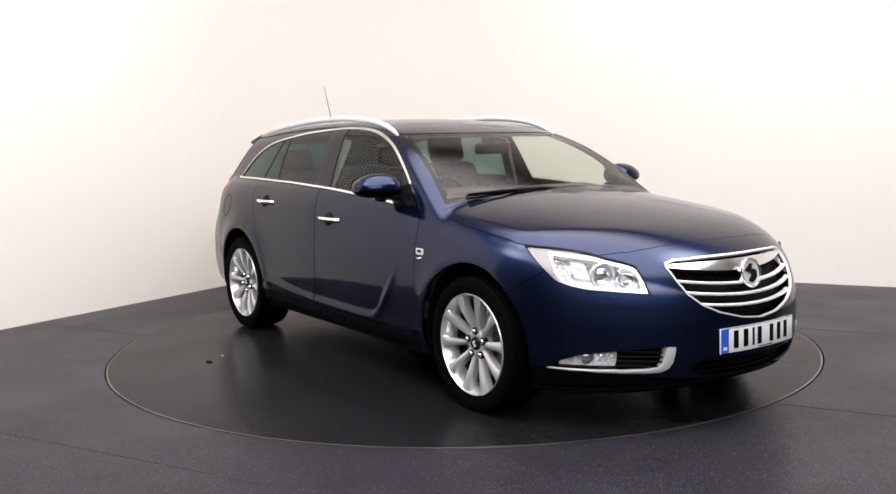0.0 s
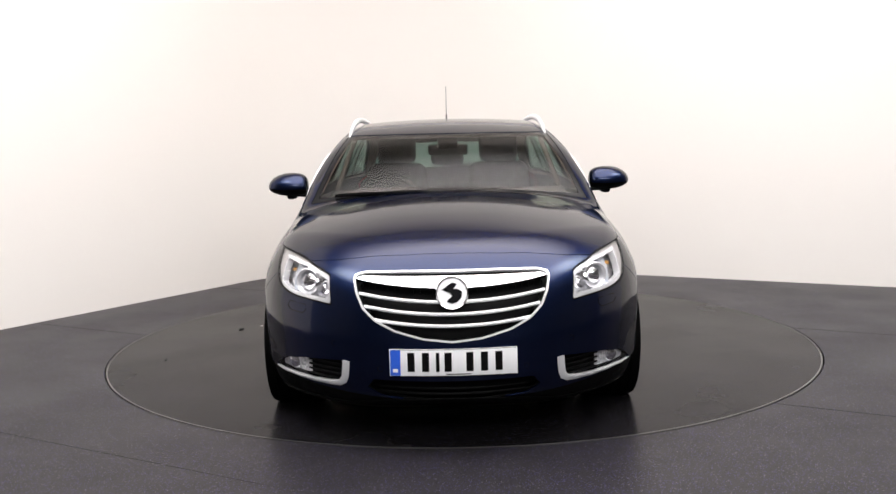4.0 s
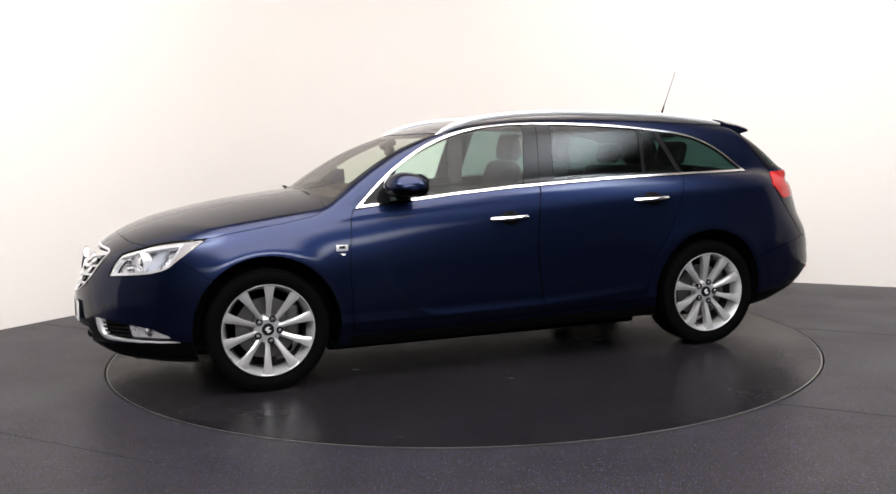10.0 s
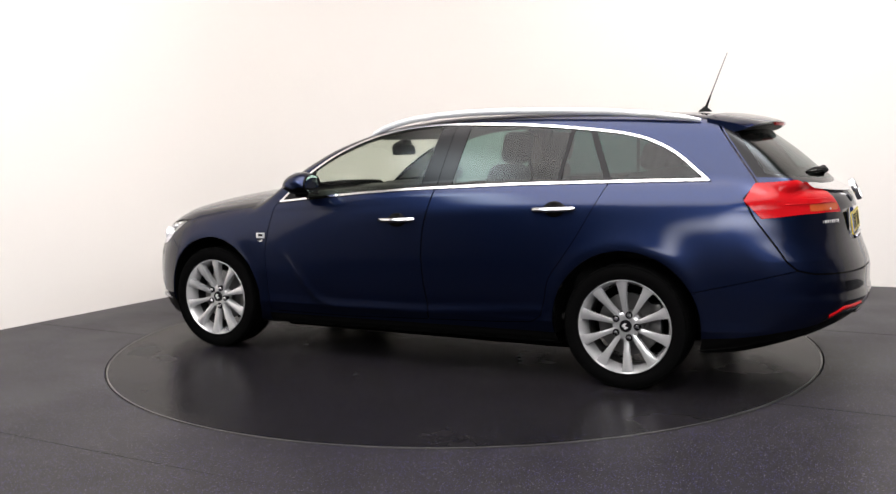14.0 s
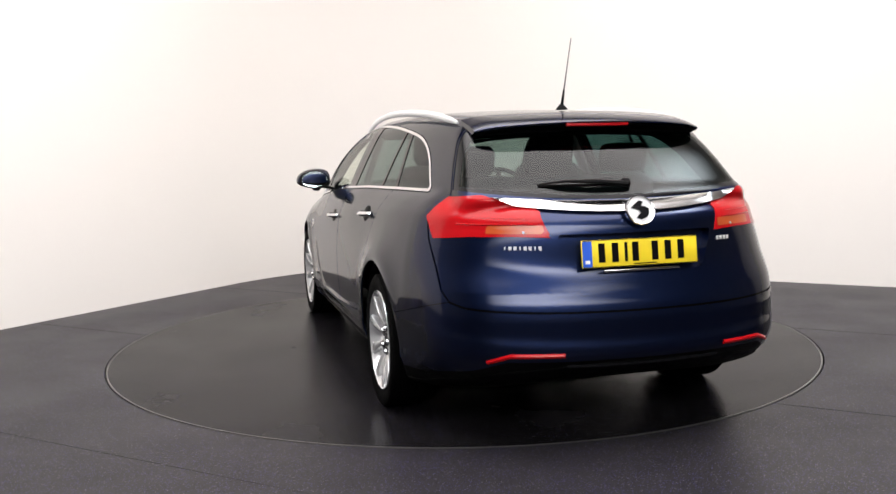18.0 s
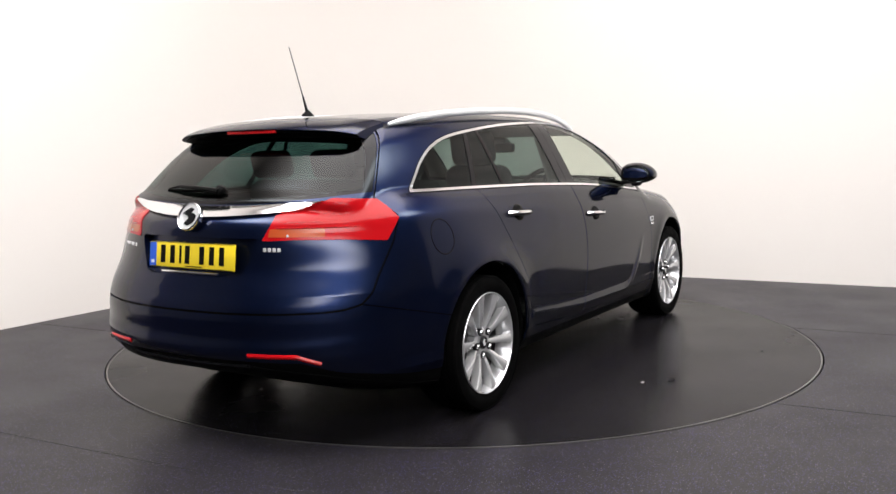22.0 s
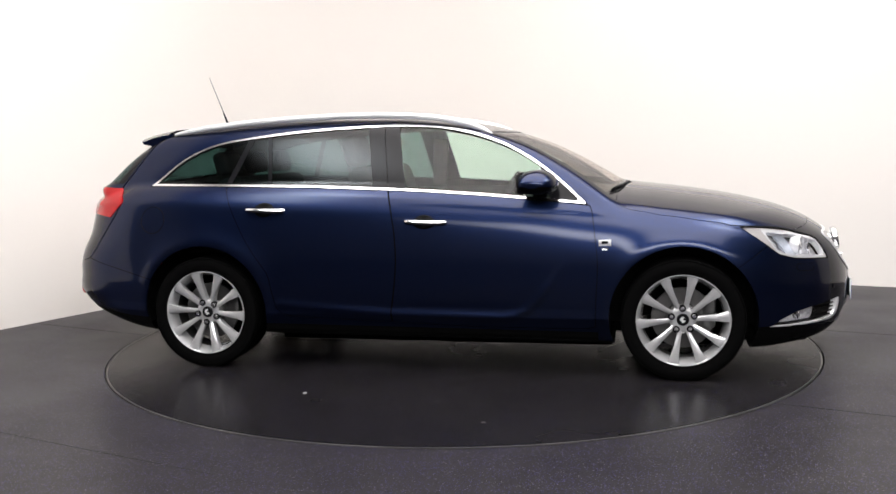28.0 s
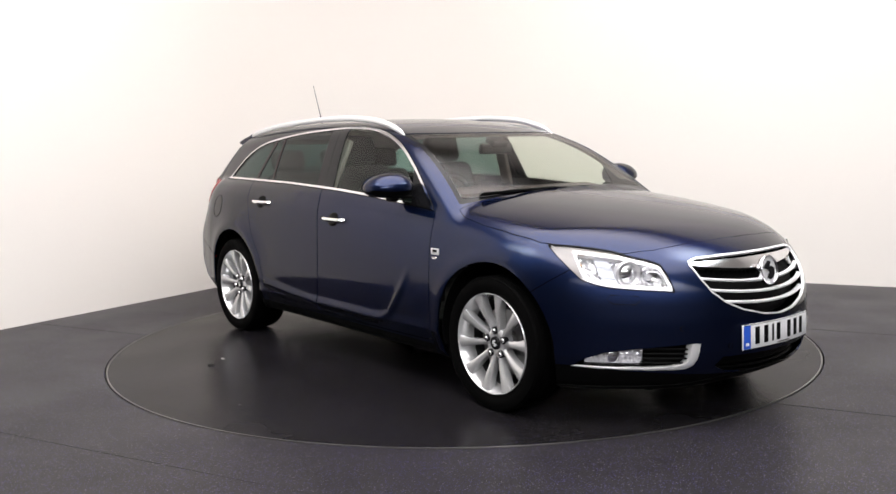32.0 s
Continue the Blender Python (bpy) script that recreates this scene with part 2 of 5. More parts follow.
# ---------------------------------------------------------------- the estate car's outer form
# car space: x ahead, y to its left, z up, origin on the ground midway between the axles
AXLE, ARCH = 1.369, 0.388
HOOD = [(0.9, 1.06), (1.1, 1.032), (1.29, 1.010), (1.483, 0.984), (1.676, 0.951), (1.88, 0.904), (2.03, 0.854), (2.14, 0.804), (2.21, 0.762), (2.4, 0.60)]
NOSE = [(0.10, 2.16), (0.20, 2.275), (0.27, 2.325), (0.36, 2.347), (0.46, 2.349), (0.56, 2.338), (0.67, 2.302), (0.735, 2.265), (0.80, 2.205), (0.9, 2.06)]
TAIL = [(0.15, -1.9), (0.24, -2.20), (0.306, -2.345), (0.369, -2.420), (0.44, -2.464), (0.56, -2.470), (0.616, -2.462), (0.69, -2.436), (0.79, -2.405), (0.895, -2.394), (0.965, -2.376), (1.043, -2.29), (1.1, -2.21)]
WIDE = [(-2.5, 0.70), (-2.2, 0.788), (-2.0, 0.834), (-1.8, 0.874), (-1.4, 0.906), (-1.0, 0.908), (-0.5, 0.910), (0, 0.912), (0.5, 0.914), (0.9, 0.914), (1.37, 0.912), (1.7, 0.890), (1.9, 0.865), (2.1, 0.82), (2.4, 0.70)]
CREASE_Y = [(-2.5, 0.63), (-2.2, 0.714), (-2.0, 0.766), (-1.8, 0.806), (-1.4, 0.842), (-1.0, 0.860), (-0.5, 0.880), (0, 0.889), (0.4, 0.888), (0.9, 0.880), (1.37, 0.902), (1.7, 0.868), (2.0, 0.80), (2.4, 0.62)]
CREASE_Z = [(-2.5, 0.985), (-1.85, 0.982), (-1.64, 0.980), (-1.33, 0.967), (-1.0, 0.947), (-0.7, 0.927), (-0.38, 0.907), (0, 0.876), (0.4, 0.855), (0.9, 0.830), (1.37, 0.765), (1.7, 0.72), (2.0, 0.66), (2.4, 0.60)]
LEAN = [(-2.4, 0.8), (-1.8, 0.8), (-1.0, 0.55), (-0.5, 0.42), (0, 0.36), (0.4, 0.36), (0.9, 0.42), (1.37, 0.55), (2.0, 0.6)]
SOFT = [(-2.4, 0.012), (-0.7, 0.013), (0.0, 0.018), (0.5, 0.030), (0.9, 0.055), (1.37, 0.09), (2.4, 0.12)]
BELTTOP = [(-2.5, 1.07), (-1.7, 1.09), (-1.0, 1.085), (0, 1.05), (0.9, 0.985), (1.3, 0.98), (2.4, 0.98)]
BELLY = [(-2.5, 0.375), (-2.4, 0.345), (-2.2, 0.27), (-1.9, 0.20), (-1.0, 0.20), (1.0, 0.185), (1.8, 0.165), (2.1, 0.165), (2.25, 0.20), (2.4, 0.28)]
ROOF = [(-2.2, 1.330), (-2.0, 1.373), (-1.8, 1.407), (-1.5, 1.436), (-1.1, 1.456), (-0.7, 1.463), (-0.3, 1.457), (0, 1.434), (0.2, 1.403), (0.4, 1.354), (0.6, 1.29), (1.1, 1.05)]
SCREENX = [(0.8, 1.38), (0.95, 1.175), (1.022, 1.070), (1.10, 0.957), (1.189, 0.812), (1.265, 0.672), (1.319, 0.540), (1.367, 0.405), (1.45, 0.1)]
HATCHX = [(0.85, -2.10), (0.93, -2.19), (0.99, -2.245), (1.043, -2.268), (1.107, -2.200), (1.227, -2.062), (1.326, -1.928), (1.42, -1.80)]
SIDE_BELT = [(-2.4, 0.645), (-2.1, 0.690), (-1.776, 0.735), (-1.2, 0.788), (-0.6, 0.818), (0, 0.826), (0.5, 0.820), (0.876, 0.804), (1.2, 0.778)]
UPPER = [(-2.5, 0.90), (-1.7, 0.96), (-1.0, 0.975), (0, 0.955), (0.5, 0.925), (0.9, 0.895), (1.2, 0.86), (2.0, 0.85)]
SWOOSH = [(0.75, 0.660), (0.674, 0.526), (0.60, 0.43), (0.547, 0.375), (0.48, 0.342), (0.416, 0.330), (-0.24, 0.341), (-0.691, 0.373), (-0.90, 0.387)]


def seg_distance(x, z, pts):
    best = np.full(np.broadcast(x, z).shape, 9.0)
    for (ax, az), (bx, bz) in zip(pts, pts[1:]):
        dx, dz = bx - ax, bz - az
        u = np.clip(((x - ax) * dx + (z - az) * dz) / (dx * dx + dz * dz), 0, 1)
        best = np.minimum(best, np.hypot(x - ax - u * dx, z - az - u * dz))
    return best


def side_half(x, z):
    """Half the width of the lower body."""
    w, cy, cz, lean, soft = (curve(x, c) for c in (WIDE, CREASE_Y, CREASE_Z, LEAN, SOFT))
    low = np.clip((z - 0.60) / (cz - 0.60), 0, None)
    low = np.minimum(low, 1.6)
    s = w - (w - cy) * low ** 2
    slope = 2 * (w - cy) / (cz - 0.60)
    over = soft * np.logaddexp(0, (z - cz) / soft)
    s = s - np.maximum(lean - slope, 0) * over
    s = s - 0.16 * np.clip(0.52 - z, 0, 0.14) ** 1.5 - 0.30 * np.clip(0.33 - z, 0, None)
    for ax in (AXLE, -AXLE):
        r = np.hypot(x - ax, z - 0.335)
        s = s + 0.007 * np.exp(-((r - 0.40) / 0.05) ** 2)
        s = s + (0.010 if ax < 0 else 0.006) * np.exp(-((r - 0.42) / 0.085) ** 2) * np.clip((z - 0.45) / 0.25, 0, 1)
    s = s + 0.0070 * np.clip((0.66 - z) / 0.18, 0, 1) * np.exp(-(seg_distance(x, z, SWOOSH) / 0.024) ** 2)
    return s


def solid(x, y, z):
    """Below zero inside the body."""
    a = np.abs(y)
    nose = (x - curve(z, NOSE) + 0.57 * a ** 2 + 0.26 * a ** 4) * 0.9
    ledge = 0.014 / (1 + np.exp(np.clip((z - 0.472 - 0.05 * a ** 2) / 0.011, -30, 30)))
    tail = (curve(z, TAIL) - ledge + (0.20 + 0.14 * np.clip((z - 0.68) / 0.25, 0, 1)) * a ** 2 + 0.33 * a ** 4 - x) * 0.92
    ease = np.clip((x - 0.72) / 0.36, 0, 1)
    ease = ease * ease * (3 - 2 * ease)
    top = (z - curve(x, HOOD) + 0.13 * a ** 2 + 0.06 * a ** 4) * ease + (z - curve(x, BELTTOP)) * (1 - ease)
    low = smax(a - side_half(x, z), top, 0.075)
    low = smax(low, tail, 0.14)
    low = smax(low, nose, 0.11)
    low = smax(low, curve(x, BELLY) - z, 0.05)
    g = curve(x, SIDE_BELT) - 0.38 * (z - 1.0) - 0.22 * np.clip(z - 1.0, 0, None) ** 2
    up = smax((a - g) * 0.92, z - curve(x, ROOF) + 0.075 * a ** 2, 0.10)
    up = smax(up, (x - curve(z, SCREENX) + 0.26 * a ** 2) * 0.56, 0.05)
    up = smax(up, (curve(z, HATCHX) + 0.20 * a ** 2 + 0.2 * a ** 4 - x) * 0.68, 0.06)
    up = smax(up, curve(x, UPPER) - z, 0.02)
    return smin(low, up, 0.022)


def surface(step):
    """Quads on the zero level of solid(), drawn onto it; normals from its slope."""
    xs, ys, zs = np.arange(-2.56, 2.46, step), np.arange(-1.0, 1.0 + step, step), np.arange(0.08, 1.56, step)
    f = solid(xs[:, None, None], ys[None, :, None], zs[None, None, :])
    s = f < 0
    nx, ny, nz = f.shape
    cell = np.full((nx - 1, ny - 1, nz - 1), -1)
    total, count = np.zeros((nx - 1, ny - 1, nz - 1, 3)), np.zeros((nx - 1, ny - 1, nz - 1))
    grid = np.stack(np.meshgrid(xs, ys, zs, indexing="ij"), -1)
    quads = []
    for ax in range(3):
        lo = [slice(None)] * 3
        hi = [slice(None)] * 3
        lo[ax], hi[ax] = slice(0, -1), slice(1, None)
        cross = s[tuple(lo)] != s[tuple(hi)]
        i, j, k = np.nonzero(cross)
        e = np.stack([i, j, k], 1)
        e2 = e.copy()
        e2[:, ax] += 1
        fa, fb = f[i, j, k], f[tuple(e2.T)]
        t = (fa / (fa - fb))[:, None]
        pos = grid[i, j, k] * (1 - t) + grid[tuple(e2.T)] * t
        b, c = [q for q in range(3) if q != ax]
        corner = []
        for db, dc in ((-1, -1), (0, -1), (0, 0), (-1, 0)):
            m = e.copy()
            m[:, b] += db
            m[:, c] += dc
            corner.append(m)
        ok = np.all([np.all((m >= 0) & (m < np.array(cell.shape)), 1) for m in corner], 0)
        for m in corner:
            np.add.at(total, tuple(m[ok].T), pos[ok])
            np.add.at(count, tuple(m[ok].T), 1)
        flip = (fa > 0) ^ (ax == 1)
        quads.append((np.stack([m[ok] for m in corner], 1), flip[ok]))
    used = count > 0
    cell[used] = np.arange(used.sum())
    v = total[used] / count[used][:, None]
    faces = []
    for q, flip in quads:
        ids = cell[q[..., 0], q[..., 1], q[..., 2]]
        ids[flip] = ids[flip][:, ::-1]
        faces.append(ids)
    faces = np.concatenate(faces)

    def slope(v):
        h = 0.002
        g = np.stack([solid(*(v + h * d).T) - solid(*(v - h * d).T) for d in np.eye(3)], 1) / (2 * h)
        return g

    for _ in range(4):
        g = slope(v)
        v = v - np.clip(solid(*v.T) / np.maximum((g ** 2).sum(1), 0.2), -0.01, 0.01)[:, None] * g
    g = slope(v)
    n = g / np.linalg.norm(g, axis=1)[:, None]
    tri = np.concatenate([faces[:, [0, 1, 2]], faces[:, [0, 2, 3]]])
    return v, n, tri


def compact(v, n, f):
    ids, inv = np.unique(f, return_inverse=True)
    return v[ids], n[ids], inv.reshape(f.shape)


def split(skin, g):
    """Parts the skin along g = 0: the piece with g < 0, and the other."""
    v, n, f = skin
    if not len(f):
        return skin, skin
    g = np.where(np.abs(g) < 1e-5, 1e-5, g)
    neg = g < 0
    c = neg[f].sum(1)
    inner, outer = [f[c == 3]], [f[c == 0]]
    mixed = f[(c == 1) | (c == 2)]
    if len(mixed):
        odd = np.where(neg[mixed].sum(1) == 1, True, False)
        lone = np.argmax(neg[mixed] == odd[:, None], 1)
        r = np.arange(len(mixed))
        a, b, d = mixed[r, lone], mixed[r, (lone + 1) % 3], mixed[r, (lone + 2) % 3]
        edges = np.concatenate([np.sort(np.stack([a, b], 1), 1), np.sort(np.stack([a, d], 1), 1)])
        uniq, inv = np.unique(edges, axis=0, return_inverse=True)
        inv = inv.ravel()
        t = (g[uniq[:, 0]] / (g[uniq[:, 0]] - g[uniq[:, 1]]))[:, None]
        nv = v[uniq[:, 0]] * (1 - t) + v[uniq[:, 1]] * t
        nn = n[uniq[:, 0]] * (1 - t) + n[uniq[:, 1]] * t
        nn /= np.linalg.norm(nn, axis=1)[:, None]
        p, q = len(v) + inv[:len(mixed)], len(v) + inv[len(mixed):]
        v, n = np.concatenate([v, nv]), np.concatenate([n, nn])
        tip = np.stack([a, p, q], 1)
        base = np.concatenate([np.stack([p, b, d], 1), np.stack([p, d, q], 1)])
        odd2 = np.concatenate([odd, odd])
        inner += [tip[odd], base[~odd2]]
        outer += [tip[~odd], base[odd2]]
    return compact(v, n, np.concatenate(inner)), compact(v, n, np.concatenate(outer))


def poly_sd(px, pz, poly):
    """Signed distance to a closed outline, below zero inside."""
    out = np.full(len(px), 1.0)
    xs, zs = np.array(poly).T
    near = (px > xs.min() - 0.1) & (px < xs.max() + 0.1) & (pz > zs.min() - 0.1) & (pz < zs.max() + 0.1)
    x, z = px[near], pz[near]
    best, inside = np.full(len(x), 9.0), np.zeros(len(x), bool)
    for (ax, az), (bx, bz) in zip(poly, poly[1:] + poly[:1]):
        dx, dz = bx - ax, bz - az
        u = np.clip(((x - ax) * dx + (z - az) * dz) / max(dx * dx + dz * dz, 1e-12), 0, 1)
        best = np.minimum(best, np.hypot(x - ax - u * dx, z - az - u * dz))
        if abs(dz) > 1e-12:
            inside ^= ((az > z) != (bz > z)) & (x < ax + (z - az) / dz * dx)
    out[near] = np.where(inside, -best, best)
    return out


def rounded(pts, n=5):
    """An open run of points, eased by Catmull-Rom."""
    p = [Vector((*q, 0)) for q in pts]
    p = [2 * p[0] - p[1]] + p + [2 * p[-1] - p[-2]]
    out = []
    for a, b, c, d in zip(p, p[1:], p[2:], p[3:]):
        for k in range(n):
            t = k / n
            q = 0.5 * (2 * b + (c - a) * t + (2 * a - 5 * b + 4 * c - d) * t * t + (3 * b - a - 3 * c + d) * t ** 3)
            out.append((q.x, q.y))
    return out + [(p[-2].x, p[-2].y)]


def line_side(x, z, a, b):
    """Distance from the line a to b, above zero to its left."""
    dx, dz = b[0] - a[0], b[1] - a[1]
    return (dx * (z - a[1]) - dz * (x - a[0])) / math.hypot(dx, dz)


def pieces(skin, least=40):
    """The joined pieces of a skin, each by itself."""
    v, n, f = skin
    mark = np.arange(len(v))
    while True:
        low = mark[f].min(1)
        new_mark = mark.copy()
        for k in range(3):
            np.minimum.at(new_mark, f[:, k], low)
        new_mark = new_mark[new_mark]
        if (new_mark == mark).all():
            break
        mark = new_mark
    out = []
    for m in np.unique(mark[f[:, 0]]):
        part_f = f[mark[f[:, 0]] == m]
        if len(part_f) >= least:
            out.append(compact(v, n, part_f))
    return out


def skin_part(name, skin, mat, parent, label="", lift=0.0, rim=0.008):
    """Links a piece of skin, moved out by lift, its open edges turned in by rim."""
    v, n, f = skin
    v = v + n * lift
    verts, norms, faces = v, n, f
    if rim and len(f):
        e = np.concatenate([f[:, [0, 1]], f[:, [1, 2]], f[:, [2, 0]]])
        key = np.sort(e, 1)
        _, first, cnt = np.unique(key, axis=0, return_index=True, return_counts=True)
        b = e[first[cnt == 1]]
        m = len(b)
        if m:
            p0, p1 = v[b[:, 0]], v[b[:, 1]]
            q0, q1 = p0 - n[b[:, 0]] * rim, p1 - n[b[:, 1]] * rim
            side = np.cross(p1 - p0, n[b[:, 0]])
            side /= np.maximum(np.linalg.norm(side, axis=1), 1e-9)[:, None]
            k = len(v) + np.arange(m)
            verts = np.concatenate([v, p0, p1, q1, q0])
            norms = np.concatenate([n, side, side, side, side])
            faces = np.concatenate([f, np.stack([k, k + 3 * m, k + 2 * m], 1), np.stack([k, k + 2 * m, k + m], 1)])
    me = bpy.data.meshes.new(name)
    me.from_pydata(verts.tolist(), [], faces.tolist())
    me.polygons.foreach_set("use_smooth", [True] * len(me.polygons))
    me.normals_split_custom_set_from_vertices(norms.tolist())
    return link_mesh(name, me, mat, parent, label)


# ---------------------------------------------------------------- the studio
CORNER = Vector((-1.236, 4.26))
LEFT_DIR, RIGHT_DIR = Vector((-0.508, -0.861)), Vector((0.886, -0.463))
HEIGHT, REACH, TABLE_R = 5.2, 15.2, 2.230


def build_room():
    # floor round the turntable, out to the walls
    bm = bmesh.new()
    rings = []
    for r in (TABLE_R + 0.006, TABLE_R + 0.25, 3.4, 6.0, 14.0):
        rings.append([bm.verts.new((r * math.cos(t), r * math.sin(t), 0)) for t in (2 * math.pi * i / 192 for i in range(192))])
    for p, q in zip(rings, rings[1:]):
        for i in range(192):
            j = (i + 1) % 192
            bm.faces.new((p[i], q[i], q[j], p[j]))
    low = [bm.verts.new((v.co.x, v.co.y, -0.06)) for v in rings[0]]
    for i in range(192):
        j = (i + 1) % 192
        bm.faces.new((rings[0][i], rings[0][j], low[j], low[i]))
    floor = tagged(part("floor", bm, FLOOR, smooth=False), "dark grey speckled vinyl studio floor", "floor", kind="structure")
    pit = revolve([(-0.07, 0.001), (-0.07, TABLE_R + 0.2), (-0.08, TABLE_R + 0.2)], 96, "z")
    tagged(part("ground", pit, SEAM, smooth=False), "dark pit floor under the turntable", "floor", kind="structure")
    # welded joints between the vinyl sheets
    d, nrm = RIGHT_DIR, Vector((0.463, 0.886))
    for off in (-4.57, -2.67, -0.77, 1.13):
        half = math.sqrt(max(TABLE_R ** 2 - off ** 2, 0)) + 0.012
        for a, b in ((-9.0, -half), (half, 9.0)):
            p, q = nrm * off + d * a, nrm * off + d * b
            run = (q - p).length
            strip = rbox(run, 0.0035, 0.002, 0.0006, 1, pose(*((p + q) / 2), 0.0006, 0, 0, math.degrees(math.atan2(d.y, d.x))))
            part("seam", strip, SEAM, floor, "dark weld line between vinyl sheets")
    # two walls that meet in a rounded corner, then unseen dark ones added behind the camera to darken reflections
    rad = 1.9
    a, b = CORNER + LEFT_DIR * rad, CORNER + RIGHT_DIR * rad
    bend = []
    for k in range(25):
        t = k / 24
        bend.append((1 - t) ** 2 * a + 2 * t * (1 - t) * CORNER + t * t * b)
    far_l, far_r = CORNER + LEFT_DIR * REACH, CORNER + RIGHT_DIR * 12.0
    mid_l, mid_r = CORNER + LEFT_DIR * 4, CORNER + RIGHT_DIR * 4

    def wall(name, line, label, paint=WALL):
        bm = bmesh.new()
        rows = []
        n = len(line)
        for i, q in enumerate(line):
            t = (line[min(i + 1, n - 1)] - line[max(i - 1, 0)]).normalized()
            o = Vector((-t.y, t.x)) * 0.12
            rows.append([bm.verts.new((*q, -0.02)), bm.verts.new((*q, HEIGHT)), bm.verts.new((*(q + o), HEIGHT)), bm.verts.new((*(q + o), -0.02))])
        for p, q in zip(rows, rows[1:]):
            for i in range(4):
                j = (i + 1) % 4
                bm.faces.new((p[i], q[i], q[j], p[j]))
        bm.faces.new(rows[0])
        bm.faces.new(rows[-1])
        return tagged(part(name, bm, paint), label, "wall", kind="structure")

    end_l, end_r = CORNER + LEFT_DIR * 7.2, CORNER + RIGHT_DIR * 10.8
    wall("wall_west", [end_l, mid_l, *bend, mid_r, end_r], "smooth cream painted studio wall with a rounded corner")
    opposite = Vector((9.8, far_l.y))
    wall("wall_south", [end_r, far_r, opposite, far_l, end_l], "unseen dark grey walls added behind the camera to darken reflections", DARKWALL)
    bm = rbox(26, 26, 0.1, 0.01, 1, pose(0, -6, HEIGHT + 0.052, 0, 0, -27))
    tagged(part("ceiling", bm, CEILING), "plain white studio ceiling", "ceiling", kind="structure")


def build_turntable():
    base = tagged(new("turntable"), "round dark vinyl vehicle turntable with a thin metal edge", "turntable")
    part("deck", revolve([(-0.055, 0.001), (-0.055, TABLE_R - 0.013), (0.0, TABLE_R - 0.013), (0.0, 0.001)], 192, "z"), TABLE, base)
    part("edge_trim", revolve([(-0.05, TABLE_R - 0.0125), (-0.05, TABLE_R - 0.004), (0.0012, TABLE_R - 0.004), (0.0012, TABLE_R - 0.0125)], 256, "z", closed=True), EDGE, base, "thin worn metal edge strip")
    return base


# ---------------------------------------------------------------- the car
DLO_TOP = rounded([(0.877, 0.940), (0.752, 1.058), (0.622, 1.163), (0.456, 1.263), (0.288, 1.332), (0.120, 1.376), (-0.049, 1.399), (-0.284, 1.407), (-0.717, 1.391), (-1.046, 1.363), (-1.306, 1.329), (-1.465, 1.283), (-1.589, 1.218), (-1.690, 1.138), (-1.776, 1.066)])
DLO_LOW = [(-1.776, 1.066), (-1.34, 1.060), (-1.02, 1.054), (-0.70, 1.047), (-0.25, 1.028), (-0.05, 1.018), (0.277, 0.995), (0.611, 0.965), (0.877, 0.940)]
DLO = DLO_TOP + DLO_LOW[1:-1]
FRONT_DOOR = [(0.882, 0.938)] + rounded([(0.893, 0.90), (0.906, 0.80), (0.921, 0.66), (0.921, 0.56), (0.914, 0.44), (0.910, 0.285)]) + [(0.86, 0.272), (0.3, 0.272), (-0.22, 0.292)] + rounded([(-0.226, 0.35), (-0.205, 0.48), (-0.192, 0.60), (-0.190, 0.68), (-0.198, 0.80), (-0.215, 0.90), (-0.245, 1.031)]) + [(-0.05, 1.021), (0.277, 0.998), (0.611, 0.968)]
REAR_DOOR = [(-0.249, 1.031)] + rounded([(-0.219, 0.90), (-0.202, 0.80), (-0.194, 0.68), (-0.196, 0.60), (-0.209, 0.48), (-0.230, 0.35)]) + [(-0.224, 0.292), (-0.60, 0.305), (-0.86, 0.32)] + rounded([(-0.915, 0.36), (-0.938, 0.45), (-0.962, 0.56), (-1.03, 0.66), (-1.106, 0.776), (-1.20, 0.95), (-1.252, 1.060)]) + [(-1.02, 1.058), (-0.70, 1.050)]
HEADLAMP = rounded([(0.0, 0.618), (0.045, 0.690), (0.088, 0.738)], 3) + rounded([(0.088, 0.738), (0.16, 0.755), (0.27, 0.773), (0.40, 0.797), (0.60, 0.815), (0.795, 0.822)]) + rounded([(0.795, 0.822), (0.72, 0.765), (0.63, 0.705), (0.567, 0.668), (0.45, 0.643), (0.345, 0.633), (0.15, 0.624), (0.0, 0.616)])
TAILLAMP = rounded([(0.0, 0.897), (0.045, 0.95), (0.09, 0.998)], 3) + rounded([(0.09, 0.998), (0.2, 1.030), (0.3, 1.056), (0.42, 1.066), (0.69, 1.056)]) + [(0.755, 1.02), (0.82, 0.975), (0.775, 0.93), (0.73, 0.886)] + [(0.45, 0.900), (0.2, 0.902)]
GRILLE_HALF = [(0.0, 0.760), (0.2, 0.760), (0.36, 0.756), (0.405, 0.744), (0.413, 0.725), (0.400, 0.670), (0.372, 0.612), (0.32, 0.565), (0.24, 0.527), (0.12, 0.496), (0.0, 0.484)]
FOG_OPEN = [(0.440, 0.395), (0.450, 0.300), (0.490, 0.284), (0.63, 0.280), (0.77, 0.287), (0.815, 0.290), (0.79, 0.325), (0.745, 0.356), (0.66, 0.374), (0.55, 0.386)]
INTAKE = [(-0.33, 0.325), (0.33, 0.325), (0.36, 0.285), (0.30, 0.25), (0.12, 0.228), (-0.12, 0.228), (-0.30, 0.25), (-0.36, 0.285)]
RECESS = [(-0.352, 0.912), (0.352, 0.912), (0.325, 0.82), (0.292, 0.755), (0.25, 0.742), (-0.25, 0.742), (-0.292, 0.755), (-0.325, 0.82)]
